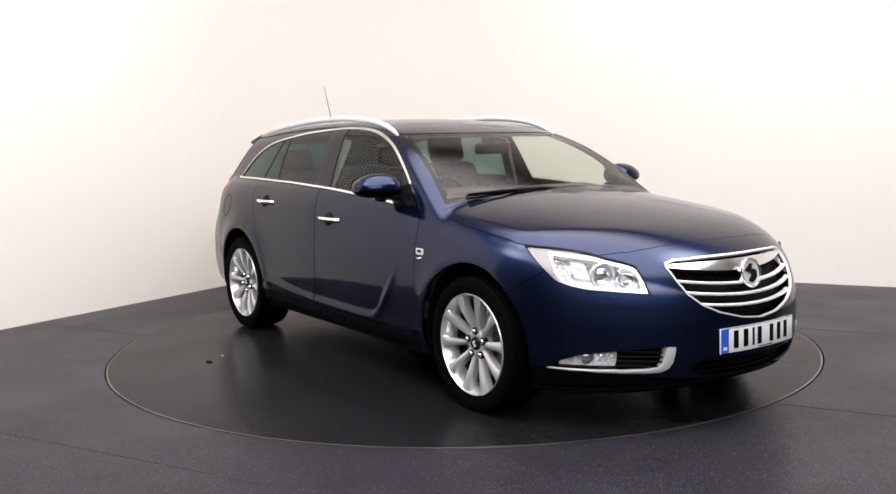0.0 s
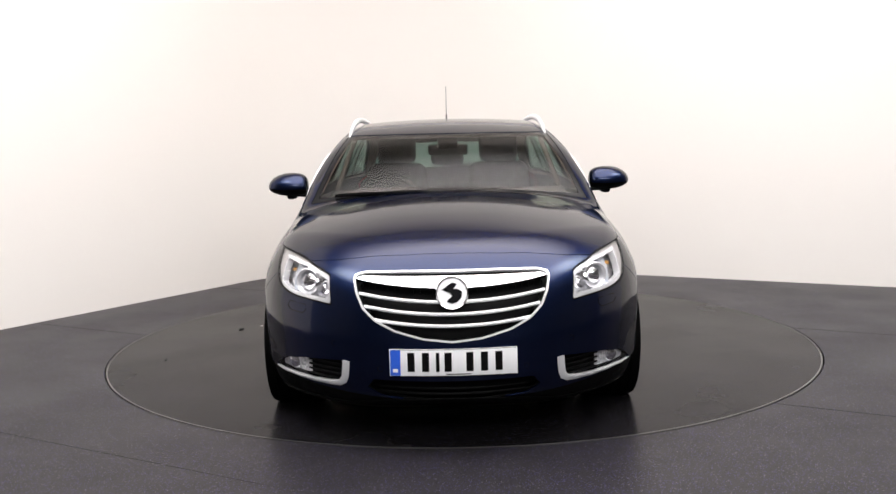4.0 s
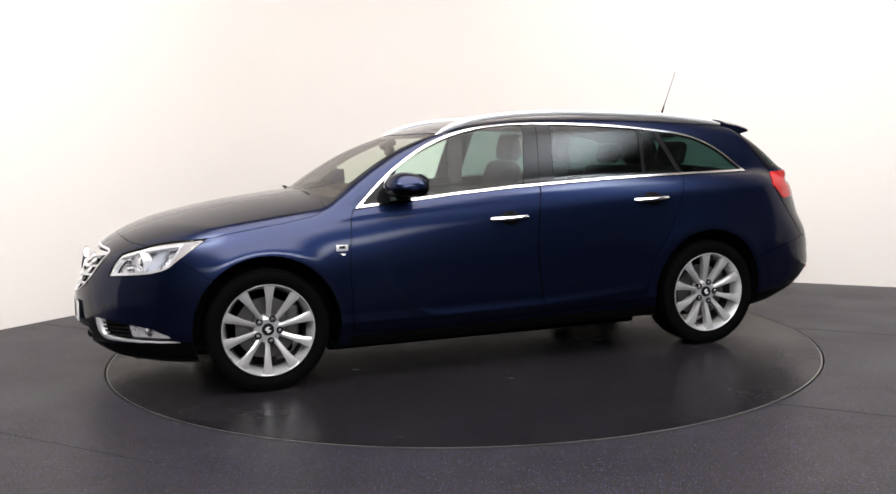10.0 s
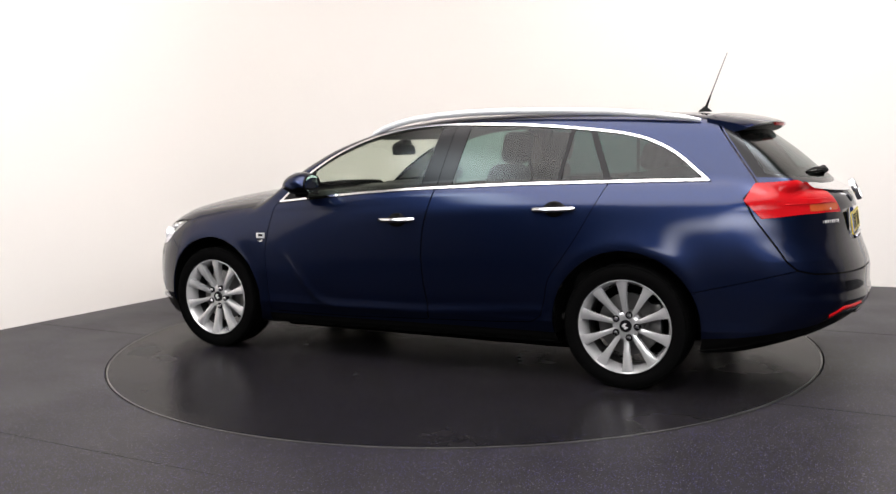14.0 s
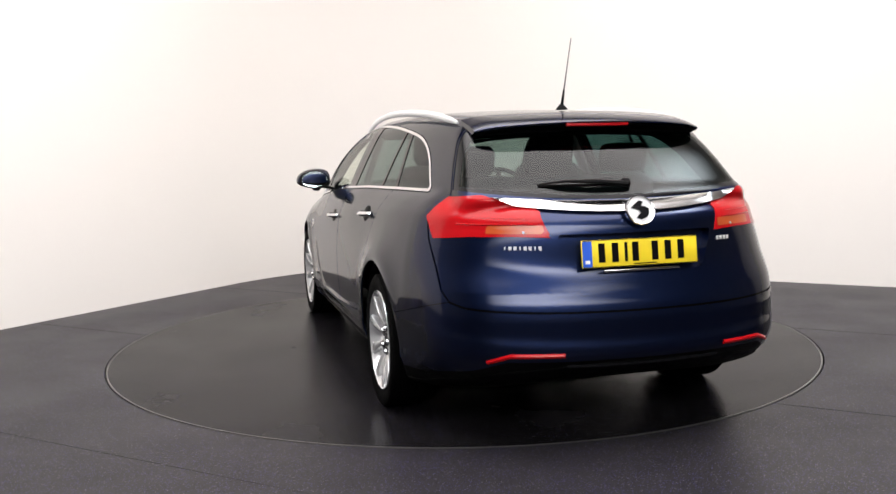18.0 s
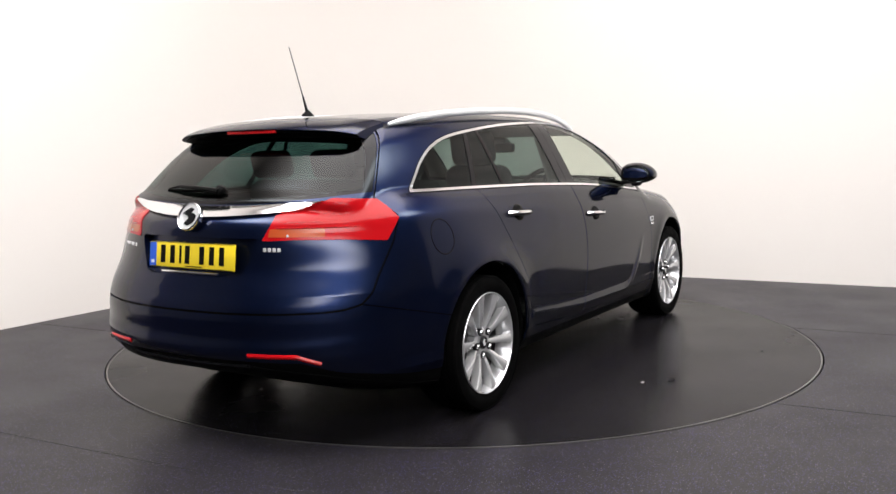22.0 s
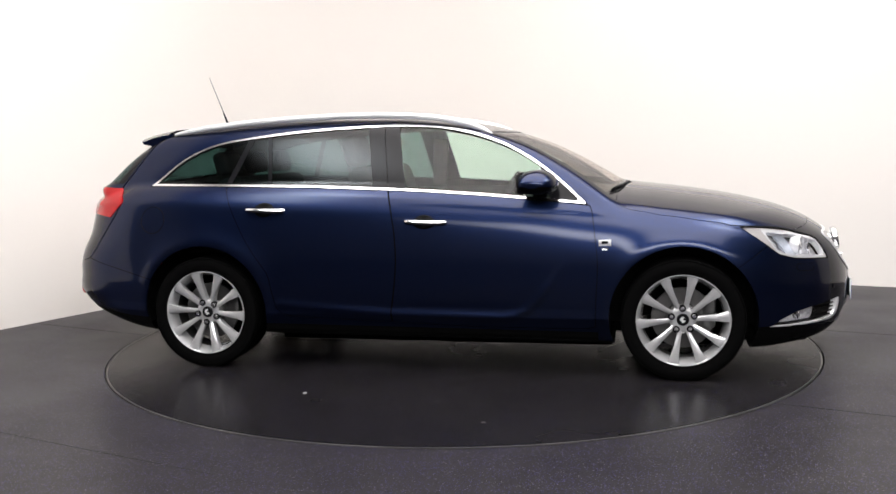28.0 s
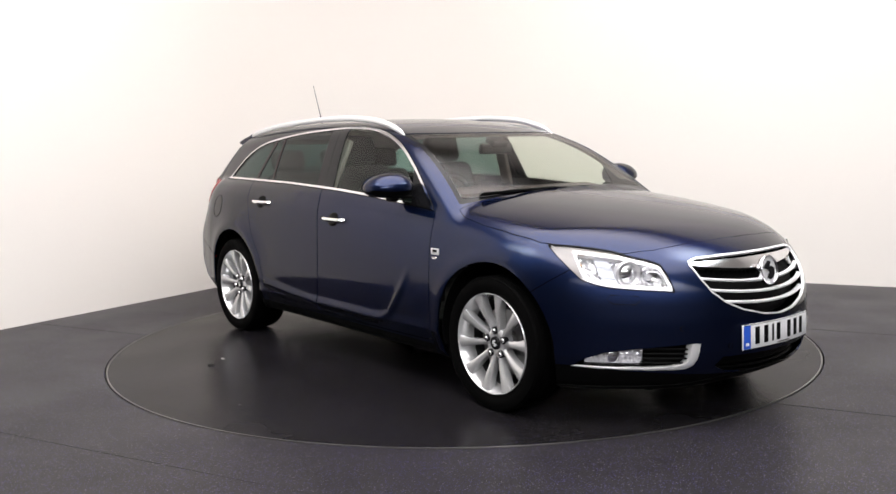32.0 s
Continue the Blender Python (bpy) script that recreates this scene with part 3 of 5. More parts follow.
HOOD_HALF = [(0.0, 2.102), (0.2, 2.094), (0.4, 2.058), (0.5, 2.025), (0.6, 1.965), (0.66, 1.915), (0.705, 1.855), (0.765, 1.72), (0.80, 1.62), (0.815, 1.45), (0.815, 1.25), (0.80, 1.08), (0.78, 1.02), (0.0, 1.02)]
HATCH_SIDE = [(-1.70, 1.46), (-1.737, 1.398), (-1.86, 1.23), (-1.986, 1.057), (-1.935, 0.985), (-1.99, 0.886), (-2.097, 0.744), (-2.14, 0.68), (-2.19, 0.636), (-2.26, 0.618), (-2.6, 0.590), (-2.6, 1.46)]


def both(half):
    return half + [(-y, z) for y, z in half[::-1] if y]


def bar_low(a):
    """Lower edge of the tailgate's chrome bar, where the lamps end."""
    return np.maximum(0.991 + 0.12 * a ** 2, 1.016 + 0.42 * (a - 0.475))


def build_car():
    car = tagged(new("estate_car"), "dark metallic blue estate car parked on the turntable", "car")
    skin = surface(0.0125)
    gap = 0.0022

    def xyz(s):
        return s[0].T

    # openings of the four wheels, and the underside
    x, y, z = xyz(skin)
    for ax in (AXLE, -AXLE):
        x, y, z = xyz(skin)
        _, skin = split(skin, np.where(np.abs(y) > 0.5, np.hypot(x - ax, z - 0.335) - ARCH, 1.0))
    under, skin = split(skin, skin[1][:, 2] + 0.72)
    skin_part("underbody", under, BLACK, car, "black underbody panels", 0, 0.004)
    liner = skin

    # windscreen
    def screen_sd(q, inset=0.0):
        x, y, z = xyz(q)
        a = np.abs(y)
        edge = curve(z, [(0.9, 0.785), (1.02, 0.738), (1.12, 0.703), (1.25, 0.652), (1.36, 0.600), (1.45, 0.56)])
        g = np.maximum.reduce([a - edge + inset, x - 1.085 + 0.16 * a ** 2 + inset * 1.3, 0.40 - 0.26 * a ** 2 - x + inset])
        return np.where((x > 0.15) & (z > 0.93), g, 1.0)

    def rear_sd(q, inset=0.0):
        x, y, z = xyz(q)
        a = np.abs(y)
        g = np.maximum.reduce([poly_sd(x, z, HATCH_SIDE) + 0.010 + inset * 1.5, 1.040 + 0.10 * a ** 2 - z + inset * 0.6, z - 1.36 + 0.06 * a ** 2 + inset])
        return np.where(x < -1.7, g, 1.0)

    screen, skin = split(skin, screen_sd(skin))
    pane, band = split(screen, screen_sd(screen, 0.030))
    ws = skin_part("windscreen", pane, SCREEN, car, "clear raked windscreen", -0.003, 0.005)
    skin_part("border", band, GLOSSBLACK, ws, "black glass border", -0.003, 0.005)
    rear, skin = split(skin, rear_sd(skin))
    back_pane, back_band = split(rear, rear_sd(rear, 0.030))

    # side windows and their bright surround
    sides = {}
    for s in (1, -1):
        x, y, z = xyz(skin)
        g = np.where((y * s > 0.45), poly_sd(x, z, DLO), 1.0)
        inside, skin = split(skin, g)
        x, y, z = xyz(inside)
        pane, ring = split(inside, poly_sd(x, z, DLO) + 0.016)
        x, y, z = xyz(ring)
        ring, seal = split(ring, poly_sd(x, z, DLO) + 0.004)
        skin_part("window_seal", seal, BLACK, car, "black rubber window seal", -0.002, 0.008)
        skin_part("window_surround", ring, CHROME, car, "bright chrome window surround", 0.003, 0.008)
        x, y, z = xyz(pane)
        rest = pane
        for key in ("front", "rear", "light", "quarter"):
            x, y, z = xyz(rest)
            c = {"front": lambda: np.maximum(line_side(x, z, (-0.145, 1.036), (-0.215, 1.381)), x - 0.66 + 0.35 * (z - 1.0)),
                 "rear": lambda: np.maximum(-line_side(x, z, (-0.342, 1.052), (-0.401, 1.377)), line_side(x, z, (-0.962, 1.062), (-1.004, 1.352))),
                 "light": lambda: np.maximum(-line_side(x, z, (-0.985, 1.062), (-1.028, 1.352)), line_side(x, z, (-1.226, 1.073), (-1.112, 1.34))),
                 "quarter": lambda: -line_side(x, z, (-1.262, 1.073), (-1.148, 1.34))}[key]()
            sides[key, s], rest = split(rest, c)
        # pillar covers, parted where the doors meet
        x, y, z = xyz(rest)
        fore, aft = split(rest, -line_side(x, z, (-0.246, 1.027), (-0.308, 1.405)))
        for piece in (fore, aft):
            x, y, z = xyz(piece)
            piece, _ = split(piece, 0.0015 - np.abs(line_side(x, z, (-0.246, 1.027), (-0.308, 1.405))))
            for one in pieces(piece):
                skin_part("pillar_cover", one, GLOSSBLACK, car, "gloss black window pillar cover", 0.0, 0.008)

    # lamps
    lamps = {}
    for s in (1, -1):
        x, y, z = xyz(skin)
        lamps["head", s], skin = split(skin, np.where((y * s > 0.3) & (x > 1.4), poly_sd((2.15 - x) + (y * s - 0.5), z, HEADLAMP), 1.0))
        x, y, z = xyz(skin)
        lamps["tail", s], skin = split(skin, np.where((y * s > 0.3) & (x < -1.6), np.maximum(poly_sd((x + 2.365) + (y * s - 0.389), z, TAILLAMP), np.where(np.abs(y) < 0.60, z - bar_low(np.abs(y)) + 0.001, -1.0)), 1.0))
        x, y, z = xyz(skin)
        lamps["fog", s], skin = split(skin, np.where((y * s > 0.3) & (x > 1.6), poly_sd(y * s, z, FOG_OPEN), 1.0))
    x, y, z = xyz(skin)
    grille, skin = split(skin, np.where(x > 1.9, poly_sd(y, z, both(GRILLE_HALF)), 1.0))
    x, y, z = xyz(skin)
    intake, skin = split(skin, np.where(x > 1.9, poly_sd(y, z, INTAKE), 1.0))
    x, y, z = xyz(skin)
    recess, skin = split(skin, np.where(x < -2.0, poly_sd(y, z, RECESS), 1.0))

    # painted panels
    x, y, z = xyz(skin)
    g = np.where((x > 0.95) & (z > 0.72), poly_sd(y, x, both(HOOD_HALF)), 1.0)
    hood, skin = split(skin, g + gap * 0.6)
    x, y, z = xyz(skin)
    _, skin = split(skin, np.where((x > 0.95) & (z > 0.72), poly_sd(y, x, both(HOOD_HALF)), 1.0) - gap * 0.6)
    skin_part("bonnet", hood, PAINT, car, "dark blue bonnet")
    x, y, z = xyz(skin)
    sd = lambda q: np.where(q[0][:, 0] < -1.5, poly_sd(q[0][:, 0], q[0][:, 2], HATCH_SIDE), 1.0)
    hatch, skin = split(skin, sd(skin) + gap * 2.0)
    _, skin = split(skin, sd(skin) - gap * 1.8)
    tailgate = skin_part("tailgate", hatch, PAINT, car, "dark blue tailgate")
    skin_part("rear_window", back_pane, TINTED, tailgate, "tinted rear window", -0.003, 0.005)
    skin_part("rear_window_border", back_band, GLOSSBLACK, tailgate, "black glass border", -0.003, 0.005)
    doors = {}
    for s in (1, -1):
        for name, poly in (("front_door", FRONT_DOOR), ("rear_door", REAR_DOOR)):
            sd = lambda q: np.where(q[0][:, 1] * s > 0.45, poly_sd(q[0][:, 0], q[0][:, 2], poly), 1.0)
            piece, skin = split(skin, sd(skin) + gap)
            _, skin = split(skin, sd(skin) - gap)
            doors[name, s] = skin_part(name, piece, PAINT, car, "dark blue door with a chrome handle")
        skin_part("window", sides["front", s], CLEAR, doors["front_door", s], "clear green-tinted window", -0.003, 0.004)
        skin_part("window", sides["rear", s], TINTED, doors["rear_door", s], "dark privacy window", -0.003, 0.004)
        skin_part("window", sides["light", s], TINTED, doors["rear_door", s], "small dark fixed window", -0.003, 0.004)
        skin_part("quarter_window", sides["quarter", s], TINTED, car, "dark rear quarter window", -0.003, 0.004)
    # bumpers
    seam_f = lambda q: line_side(q[0][:, 0], q[0][:, 2], (1.64, 0.605), (1.83, 0.735))
    f_bump = lambda q: np.where(q[0][:, 0] > 1.3, np.maximum(seam_f(q), 1.3 - q[0][:, 0]), 1.0)
    bump, skin = split(skin, f_bump(skin) + gap)
    _, skin = split(skin, f_bump(skin) - gap)
    bits = sorted(pieces(bump), key=lambda q: -len(q[2]))
    chin, face = split(bits[0], bits[0][0][:, 2] - curve(bits[0][0][:, 0], [(1.6, 0.285), (1.8, 0.290), (2.05, 0.270), (2.3, 0.236)]))
    front_bumper = skin_part("front_bumper", face, PAINT, car, "dark blue front bumper")
    skin_part("chin", chin, BLACK, front_bumper, "black lower lip", -0.006, 0.006)
    for bit in bits[1:]:
        skin_part("bumper_infill", bit, PAINT, car)
    r_line = lambda q: np.where(q[0][:, 0] < -1.55, np.maximum(line_side(q[0][:, 0], q[0][:, 2], (-2.19, 0.636), (-1.62, 0.50)) , q[0][:, 2] - 0.70), 1.0)
    bump, skin = split(skin, r_line(skin) + gap)
    _, skin = split(skin, r_line(skin) - gap)
    val = lambda q: q[0][:, 2] - curve(np.abs(q[0][:, 1]), [(0.0, 0.405), (0.56, 0.405), (0.63, 0.380), (0.69, 0.355), (0.76, 0.335), (0.85, 0.295), (0.95, 0.275)])
    lower, upper = split(bump, val(bump))
    rear_bumper = skin_part("rear_bumper", upper, PAINT, car, "dark blue rear bumper")
    skin_part("valance", lower, BLACK, rear_bumper, "black lower valance", -0.004, 0.006)
    # front wings, then the rest of the shell
    for s in (1, -1):
        wing = lambda q: np.where(q[0][:, 1] * s > 0.3, np.maximum(0.925 - q[0][:, 0], np.minimum(q[0][:, 2] - 0.925, 1.005 - q[0][:, 0])), 1.0)
        piece, skin = split(skin, wing(skin))
        skin_part("front_wing", piece, PAINT, car, "dark blue front wing")
    x, y, z = xyz(skin)
    sill, skin = split(skin, np.where(np.abs(x) < 1.1, z - 0.262 + 0.008 * x, 1.0))
    for one in pieces(sill):
        skin_part("sill", one, BLACK, car, "black sill trim", -0.003, 0.006)
    skin_part("body_shell", skin, PAINT, car, "dark blue roof, pillars, sills and rear quarters")
    # dark inner skin behind the joints
    x, y, z = xyz(liner)
    _, liner = split(liner, np.where(np.abs(y) > 0.4, poly_sd(x, z, DLO) + 0.012, 1.0))
    x, y, z = xyz(liner)
    _, liner = split(liner, screen_sd(liner, 0.026))
    _, liner = split(liner, rear_sd(liner, 0.026))
    for s in (1, -1):
        x, y, z = xyz(liner)
        _, liner = split(liner, np.where((y * s > 0.3) & (x > 1.4), poly_sd((2.15 - x) + (y * s - 0.5), z, HEADLAMP) + 0.004, 1.0))
        x, y, z = xyz(liner)
        _, liner = split(liner, np.where((y * s > 0.3) & (x > 1.6), poly_sd(y * s, z, FOG_OPEN) + 0.004, 1.0))
    for poly, test in ((both(GRILLE_HALF), 1), (INTAKE, 1), (RECESS, -1)):
        x, y, z = xyz(liner)
        _, liner = split(liner, np.where(x * test > 1.9, poly_sd(y, z, poly) + 0.004, 1.0))
    x, y, z = xyz(liner)
    head, liner = split(liner, 1.05 - z)
    skin_part("inner_shell", liner, BLACK, car, "black inner shell", -0.012, 0)
    skin_part("headlining", head, LINER, car, "pale headlining", -0.022, 0)

    build_front(car, front_bumper, grille, intake, lamps)
    build_rear(car, tailgate, rear_bumper, recess, lamps)
    build_fittings(car, doors)
    build_cabin(car)
    build_underside(car)
    for ax in (AXLE, -AXLE):
        for s in (1, -1):
            build_wheel(car, ax, s)
    return car


def front_x(y, z, way=1):
    """Where the nose (or, with way -1, the tail) lies at that width and height."""
    lo, hi = 1.2 * way, 2.7 * way
    for _ in range(28):
        mid = (lo + hi) / 2
        if float(solid(np.array([mid]), np.array([y]), np.array([z]))[0]) < 0:
            lo = mid
        else:
            hi = mid
    return lo


def strip(points, height, depth, lift, way=1):
    """A bar that hugs the nose or tail along (y, z) points."""
    bm = bmesh.new()
    rows = []
    for y, z, k in points:
        x, h = front_x(y, z, way) + lift * way, height * k / 2
        rows.append([bm.verts.new((x - depth * way, y, z - h)), bm.verts.new((x - 0.003 * way, y, z - h)), bm.verts.new((x, y, z - h * 0.55)), bm.verts.new((x, y, z + h * 0.55)), bm.verts.new((x - 0.003 * way, y, z + h)), bm.verts.new((x - depth * way, y, z + h))])
    for p, q in zip(rows, rows[1:]):
        for i in range(6):
            j = (i + 1) % 6
            bm.faces.new((p[i], p[j], q[j], q[i]))
    bm.faces.new(rows[0])
    bm.faces.new(rows[-1])
    return bm


def side_y(x, z):
    """Half the body's width where it really ends."""
    lo, hi = 0.4, 1.1
    for _ in range(26):
        mid = (lo + hi) / 2
        if float(solid(np.array([x]), np.array([mid]), np.array([z]))[0]) < 0:
            lo = mid
        else:
            hi = mid
    return lo


def place(s, m):
    """Mirrors a pose's part to the car's other side when s is -1."""
    return Matrix.Diagonal((1, s, 1, 1)) @ m


EMBLEM = [(-0.85, 0.25), (-0.45, 0.55), (0.0, 0.85), (0.40, 0.72), (0.20, 0.45), (0.0, 0.30), (0.45, 0.32), (0.82, 0.10), (0.75, -0.40), (0.45, -0.72), (0.0, -0.88), (-0.45, -0.70), (-0.20, -0.42), (0.05, -0.25), (-0.10, 0.02), (-0.45, 0.12)]


def emblem(parent, m, r, name="badge"):
    """A round chrome badge with a plain raised shape."""
    ring = part(name, revolve([(0, 0.001), (0, r * 0.86), (0.004, r * 0.86), (0.010, r * 0.90), (0.012, r * 0.96), (0.008, r), (0, r), (-0.012, r * 0.98)], 48, "z", m), CHROME, parent, "round chrome badge")
    part("disc", revolve([(0.003, 0.0005), (0.003, r * 0.855), (0.002, r * 0.855)], 40, "z", m), SATIN, ring)
    part("emblem", prism([(a * r * 0.74, b * r * 0.74) for a, b in EMBLEM], 0.006, m @ Matrix.Translation((0, 0, 0.003)), 0.0015), GLOSSBLACK, ring)


def number_plate(parent, m, base, rear=False, bow=0.0):
    """A plate in its x-y plane, bowed to the bumper, its characters drawn as plain bars."""
    def bent(bm, up=0.0):
        for cut in np.linspace(-0.24, 0.24, 13):
            bmesh.ops.bisect_plane(bm, geom=bm.verts[:] + bm.edges[:] + bm.faces[:], plane_co=(cut, 0, 0), plane_no=(1, 0, 0))
        for v in bm.verts:
            v.co.z += up - bow * v.co.x ** 2
        bm.transform(m)
        return bm

    pl = part("number_plate", bent(rbox(0.52, 0.112, 0.007, 0.003, 2)), base, parent, "yellow rear number plate" if rear else "white front number plate")
    part("band", bent(rbox(0.042, 0.104, 0.0014, 0.0004, 1, pose(-0.236, 0, 0)), 0.0042), BLUEBAND, pl, "blue end band")
    part("mark", bent(rbox(0.020, 0.014, 0.0014, 0.0004, 1, pose(-0.236, -0.032, 0.0008)), 0.0042), WHITEPLATE, pl)
    for i, c in enumerate((-0.172, -0.113, -0.064, -0.022, 0.066, 0.125, 0.184)):
        part("character_bar", bent(rbox(0.014 if i == 2 else 0.029, 0.078, 0.0014, 0.0005, 1, pose(c, 0.003, 0)), 0.0042), BLACK, pl)
    part("maker_line", bent(rbox(0.10, 0.004, 0.0012, 0.0003, 1, pose(0.02, -0.047, 0)), 0.0042), BLACK, pl)
    for ez in (0.0540, -0.0540):
        part("plate_border", bent(rbox(0.512, 0.0022, 0.0012, 0.0003, 1, pose(0.0, ez, 0)), 0.0042), BLACK, pl)
    return pl


FACING_FRONT = Matrix(((0, 0, 1, 0), (1, 0, 0, 0), (0, 1, 0, 0), (0, 0, 0, 1)))
FACING_BACK = Matrix(((0, 0, -1, 0), (-1, 0, 0, 0), (0, 1, 0, 0), (0, 0, 0, 1)))


def build_front(car, bumper, grille, intake, lamps):
    x, y, z = grille[0].T
    d = poly_sd(y, z, both(GRILLE_HALF))
    inner, frame_skin = split(grille, d + 0.0070)
    gr = skin_part("grille", inner, BLACK, car, "black radiator grille with chrome bars", -0.055, 0)
    skin_part("grille_frame", frame_skin, SATIN, gr, "chrome grille frame", 0.004, 0.012)
    x, y, z = inner[0].T
    piece, _ = split(inner, np.maximum(z - 0.742, 0.697 + 0.20 * y ** 2 - z))
    skin_part("top_bar", piece, CHROME, gr, "broad chrome grille bar", -0.004, 0.022)
    for mid, half in ((0.640, 0.388), (0.594, 0.364), (0.548, 0.322)):
        run = [(t * half, mid + 0.20 * (t * half) ** 2, 1.0) for t in np.linspace(-1, 1, 25)]
        part("bar", strip(run, 0.0115, 0.022, -0.008), SATIN, gr, "chrome grille bar")
    for i in range(-14, 15):
        yy = i * 0.027
        zz = 0.48 + 1.3 * yy ** 2
        part("mesh_rib", rbox(0.012, 0.004, 0.70 - zz, 0.001, 1, pose(2.215 - 0.62 * yy ** 2, yy, (0.70 + zz) / 2)), BLACK, gr)
    emblem(gr, Matrix.Translation((2.284, 0, 0.678)) @ pose(0, 0, 0, 0, -12, 0) @ FACING_FRONT, 0.068)
    skin_part("lower_intake", intake, BLACK, bumper, "black lower air intake", -0.04, 0)
    for zz in (0.258, 0.280, 0.302):
        part("intake_slat", tube([(2.285 - 0.62 * t * t, t, zz + 0.05 * t * t) for t in np.linspace(-0.31, 0.31, 13)], 0.006, 6), BLACK, bumper)
    part("intake_lip", tube([(2.262 - 0.60 * t * t, t, 0.224 + 0.28 * t * t) for t in np.linspace(-0.32, 0.32, 17)], 0.006, 8), BLACK, bumper)
    for yy, zz in ((0.50, 0.462), (-0.50, 0.462), (0.30, 0.372), (-0.30, 0.372)):
        dot = Matrix.Translation((front_x(yy, zz) + 0.0005, yy, zz)) @ pose(0, 0, 0, 0, 0, 52 * yy)
        sensor = part("parking_sensor", revolve([(0.0, 0.001), (0.0005, 0.010), (-0.004, 0.0108)], 20, "x", dot), PAINT, bumper, "small round parking sensor")
        part("sensor_ring", revolve([(-0.003, 0.0108), (0.0009, 0.0110), (0.0009, 0.0124), (-0.003, 0.0126)], 20, "x", dot, True), BLACK, sensor)
    for s in (1, -1):
        outline = [(0.635, 0.605), (0.715, 0.610), (0.728, 0.590), (0.712, 0.572), (0.650, 0.568), (0.632, 0.585)]
        loop = [(front_x(a, b) - 0.0010, a * s, b) for a, b in outline]
        part("washer_cover_joint", tube(loop + loop[:1], 0.0022, 6), BLACK, bumper, "thin joint round the lamp washer cover")
    number_plate(bumper, Matrix.Translation((2.352, 0, 0.405)) @ pose(0, 0, 0, 0, -1, 0) @ FACING_FRONT, WHITEPLATE, False, 0.38)
    for s in (1, -1):
        # headlamp: bowl, clear cover, projector, indicator
        lamp = lamps["head", s]
        bowl = skin_part("headlamp", lamp, FACET, car, "clear headlamp with a projector lens", -0.060, 0)
        v, n, f = lamp
        skin_part("cover", lamp, LENS, bowl, "clear lamp cover", -0.001, 0)
        x, y, z = v.T
        inside, seal = split(lamp, poly_sd((2.15 - x) + (y * s - 0.5), z, HEADLAMP) + 0.005)
        skin_part("lamp_seal", seal, BLACK, bowl, "black lamp seal", 0.0, 0.02)

        def box(q):
            x, y, z = q[0].T
            c = (2.15 - x) + (y * s - 0.5)
            return c, z, np.maximum.reduce([poly_sd(c, z, HEADLAMP) + 0.008, c - 0.60 - 0.5 * (z - 0.74), z - 0.748 - 0.085 * c])

        main, outer = split(inside, box(inside)[2])
        skin_part("tail_cover", outer, LAMPGREY, bowl, "grey lamp surround", -0.010, 0.01)
        core, band = split(main, box(main)[2] + 0.014)
        skin_part("light_band", band, REFLECTOR, bowl, "bright band round the lamp box", -0.007, 0.03)
        c, z, _ = box(core)
        dark, _ = split(core, np.abs(c - 0.430 - 0.5 * (z - 0.72)) - 0.045)
        skin_part("divider", dark, LAMPDARK, bowl, "dark lamp divider", -0.032, 0.012)
        aim = place(s, Matrix.Translation((1.975, 0.622, 0.696)) @ pose(0, 0, 0, 0, 0, 22))
        part("projector_ring", revolve([(-0.03, 0.050), (0.018, 0.060), (0.024, 0.056), (0.018, 0.045), (-0.02, 0.042)], 40, "x", aim), REFLECTOR, bowl, "chrome projector ring")
        part("projector_lens", revolve([(0.0, 0.044), (0.010, 0.038), (0.018, 0.027), (0.023, 0.013), (0.025, 0.001)], 32, "x", aim), CHROME, bowl, "glass projector lens")
        aim2 = place(s, Matrix.Translation((2.040, 0.550, 0.690)) @ pose(0, 0, 0, 0, 0, 18))
        part("main_beam", revolve([(-0.04, 0.012), (-0.02, 0.03), (0.005, 0.042), (0.008, 0.040), (-0.015, 0.026), (-0.03, 0.004)], 32, "x", aim2), CHROME, bowl, "bright main beam bowl")
        part("indicator", revolve([(-0.02, 0.009), (0.012, 0.008), (0.016, 0.001)], 16, "x", place(s, Matrix.Translation((1.785, 0.715, 0.725)) @ pose(0, 0, 0, 0, 0, 40))), AMBER, bowl, "amber indicator bulb")
        # fog lamp in its black opening with a bright strip
        fog = lamps["fog", s]
        pocket = skin_part("fog_recess", fog, BLACK, bumper, "black fog lamp recess", -0.035, 0)
        run = [(0.449, 0.392, 1.7), (0.451, 0.360, 1.7), (0.455, 0.325, 1.7), (0.463, 0.303, 1.6), (0.482, 0.290, 1.4), (0.52, 0.284, 1.0), (0.60, 0.282, 0.75), (0.68, 0.283, 0.6), (0.76, 0.286, 0.5), (0.81, 0.289, 0.35)]
        bm = bmesh.new()
        rows = []
        for k, (yy, zz, w) in enumerate(run):
            p0, p1 = run[max(k - 1, 0)], run[min(k + 1, len(run) - 1)]
            d = Vector((p1[0] - p0[0], p1[1] - p0[1])).normalized()
            o = Vector((d.y, -d.x)) * 0.0095 * w
            ring = []
            for side, lift in ((-1, -0.03), (-1, 0.001), (-0.5, 0.004), (0.5, 0.004), (1, 0.001), (1, -0.03)):
                py, pz = yy + o.x * side, zz + o.y * side
                ring.append(bm.verts.new((front_x(py, pz) + lift, py * s, pz)))
            rows.append(ring)
        for p, q in zip(rows, rows[1:]):
            for i in range(6):
                j = (i + 1) % 6
                bm.faces.new((p[i], p[j], q[j], q[i]))
        bm.faces.new(rows[0])
        bm.faces.new(rows[-1])
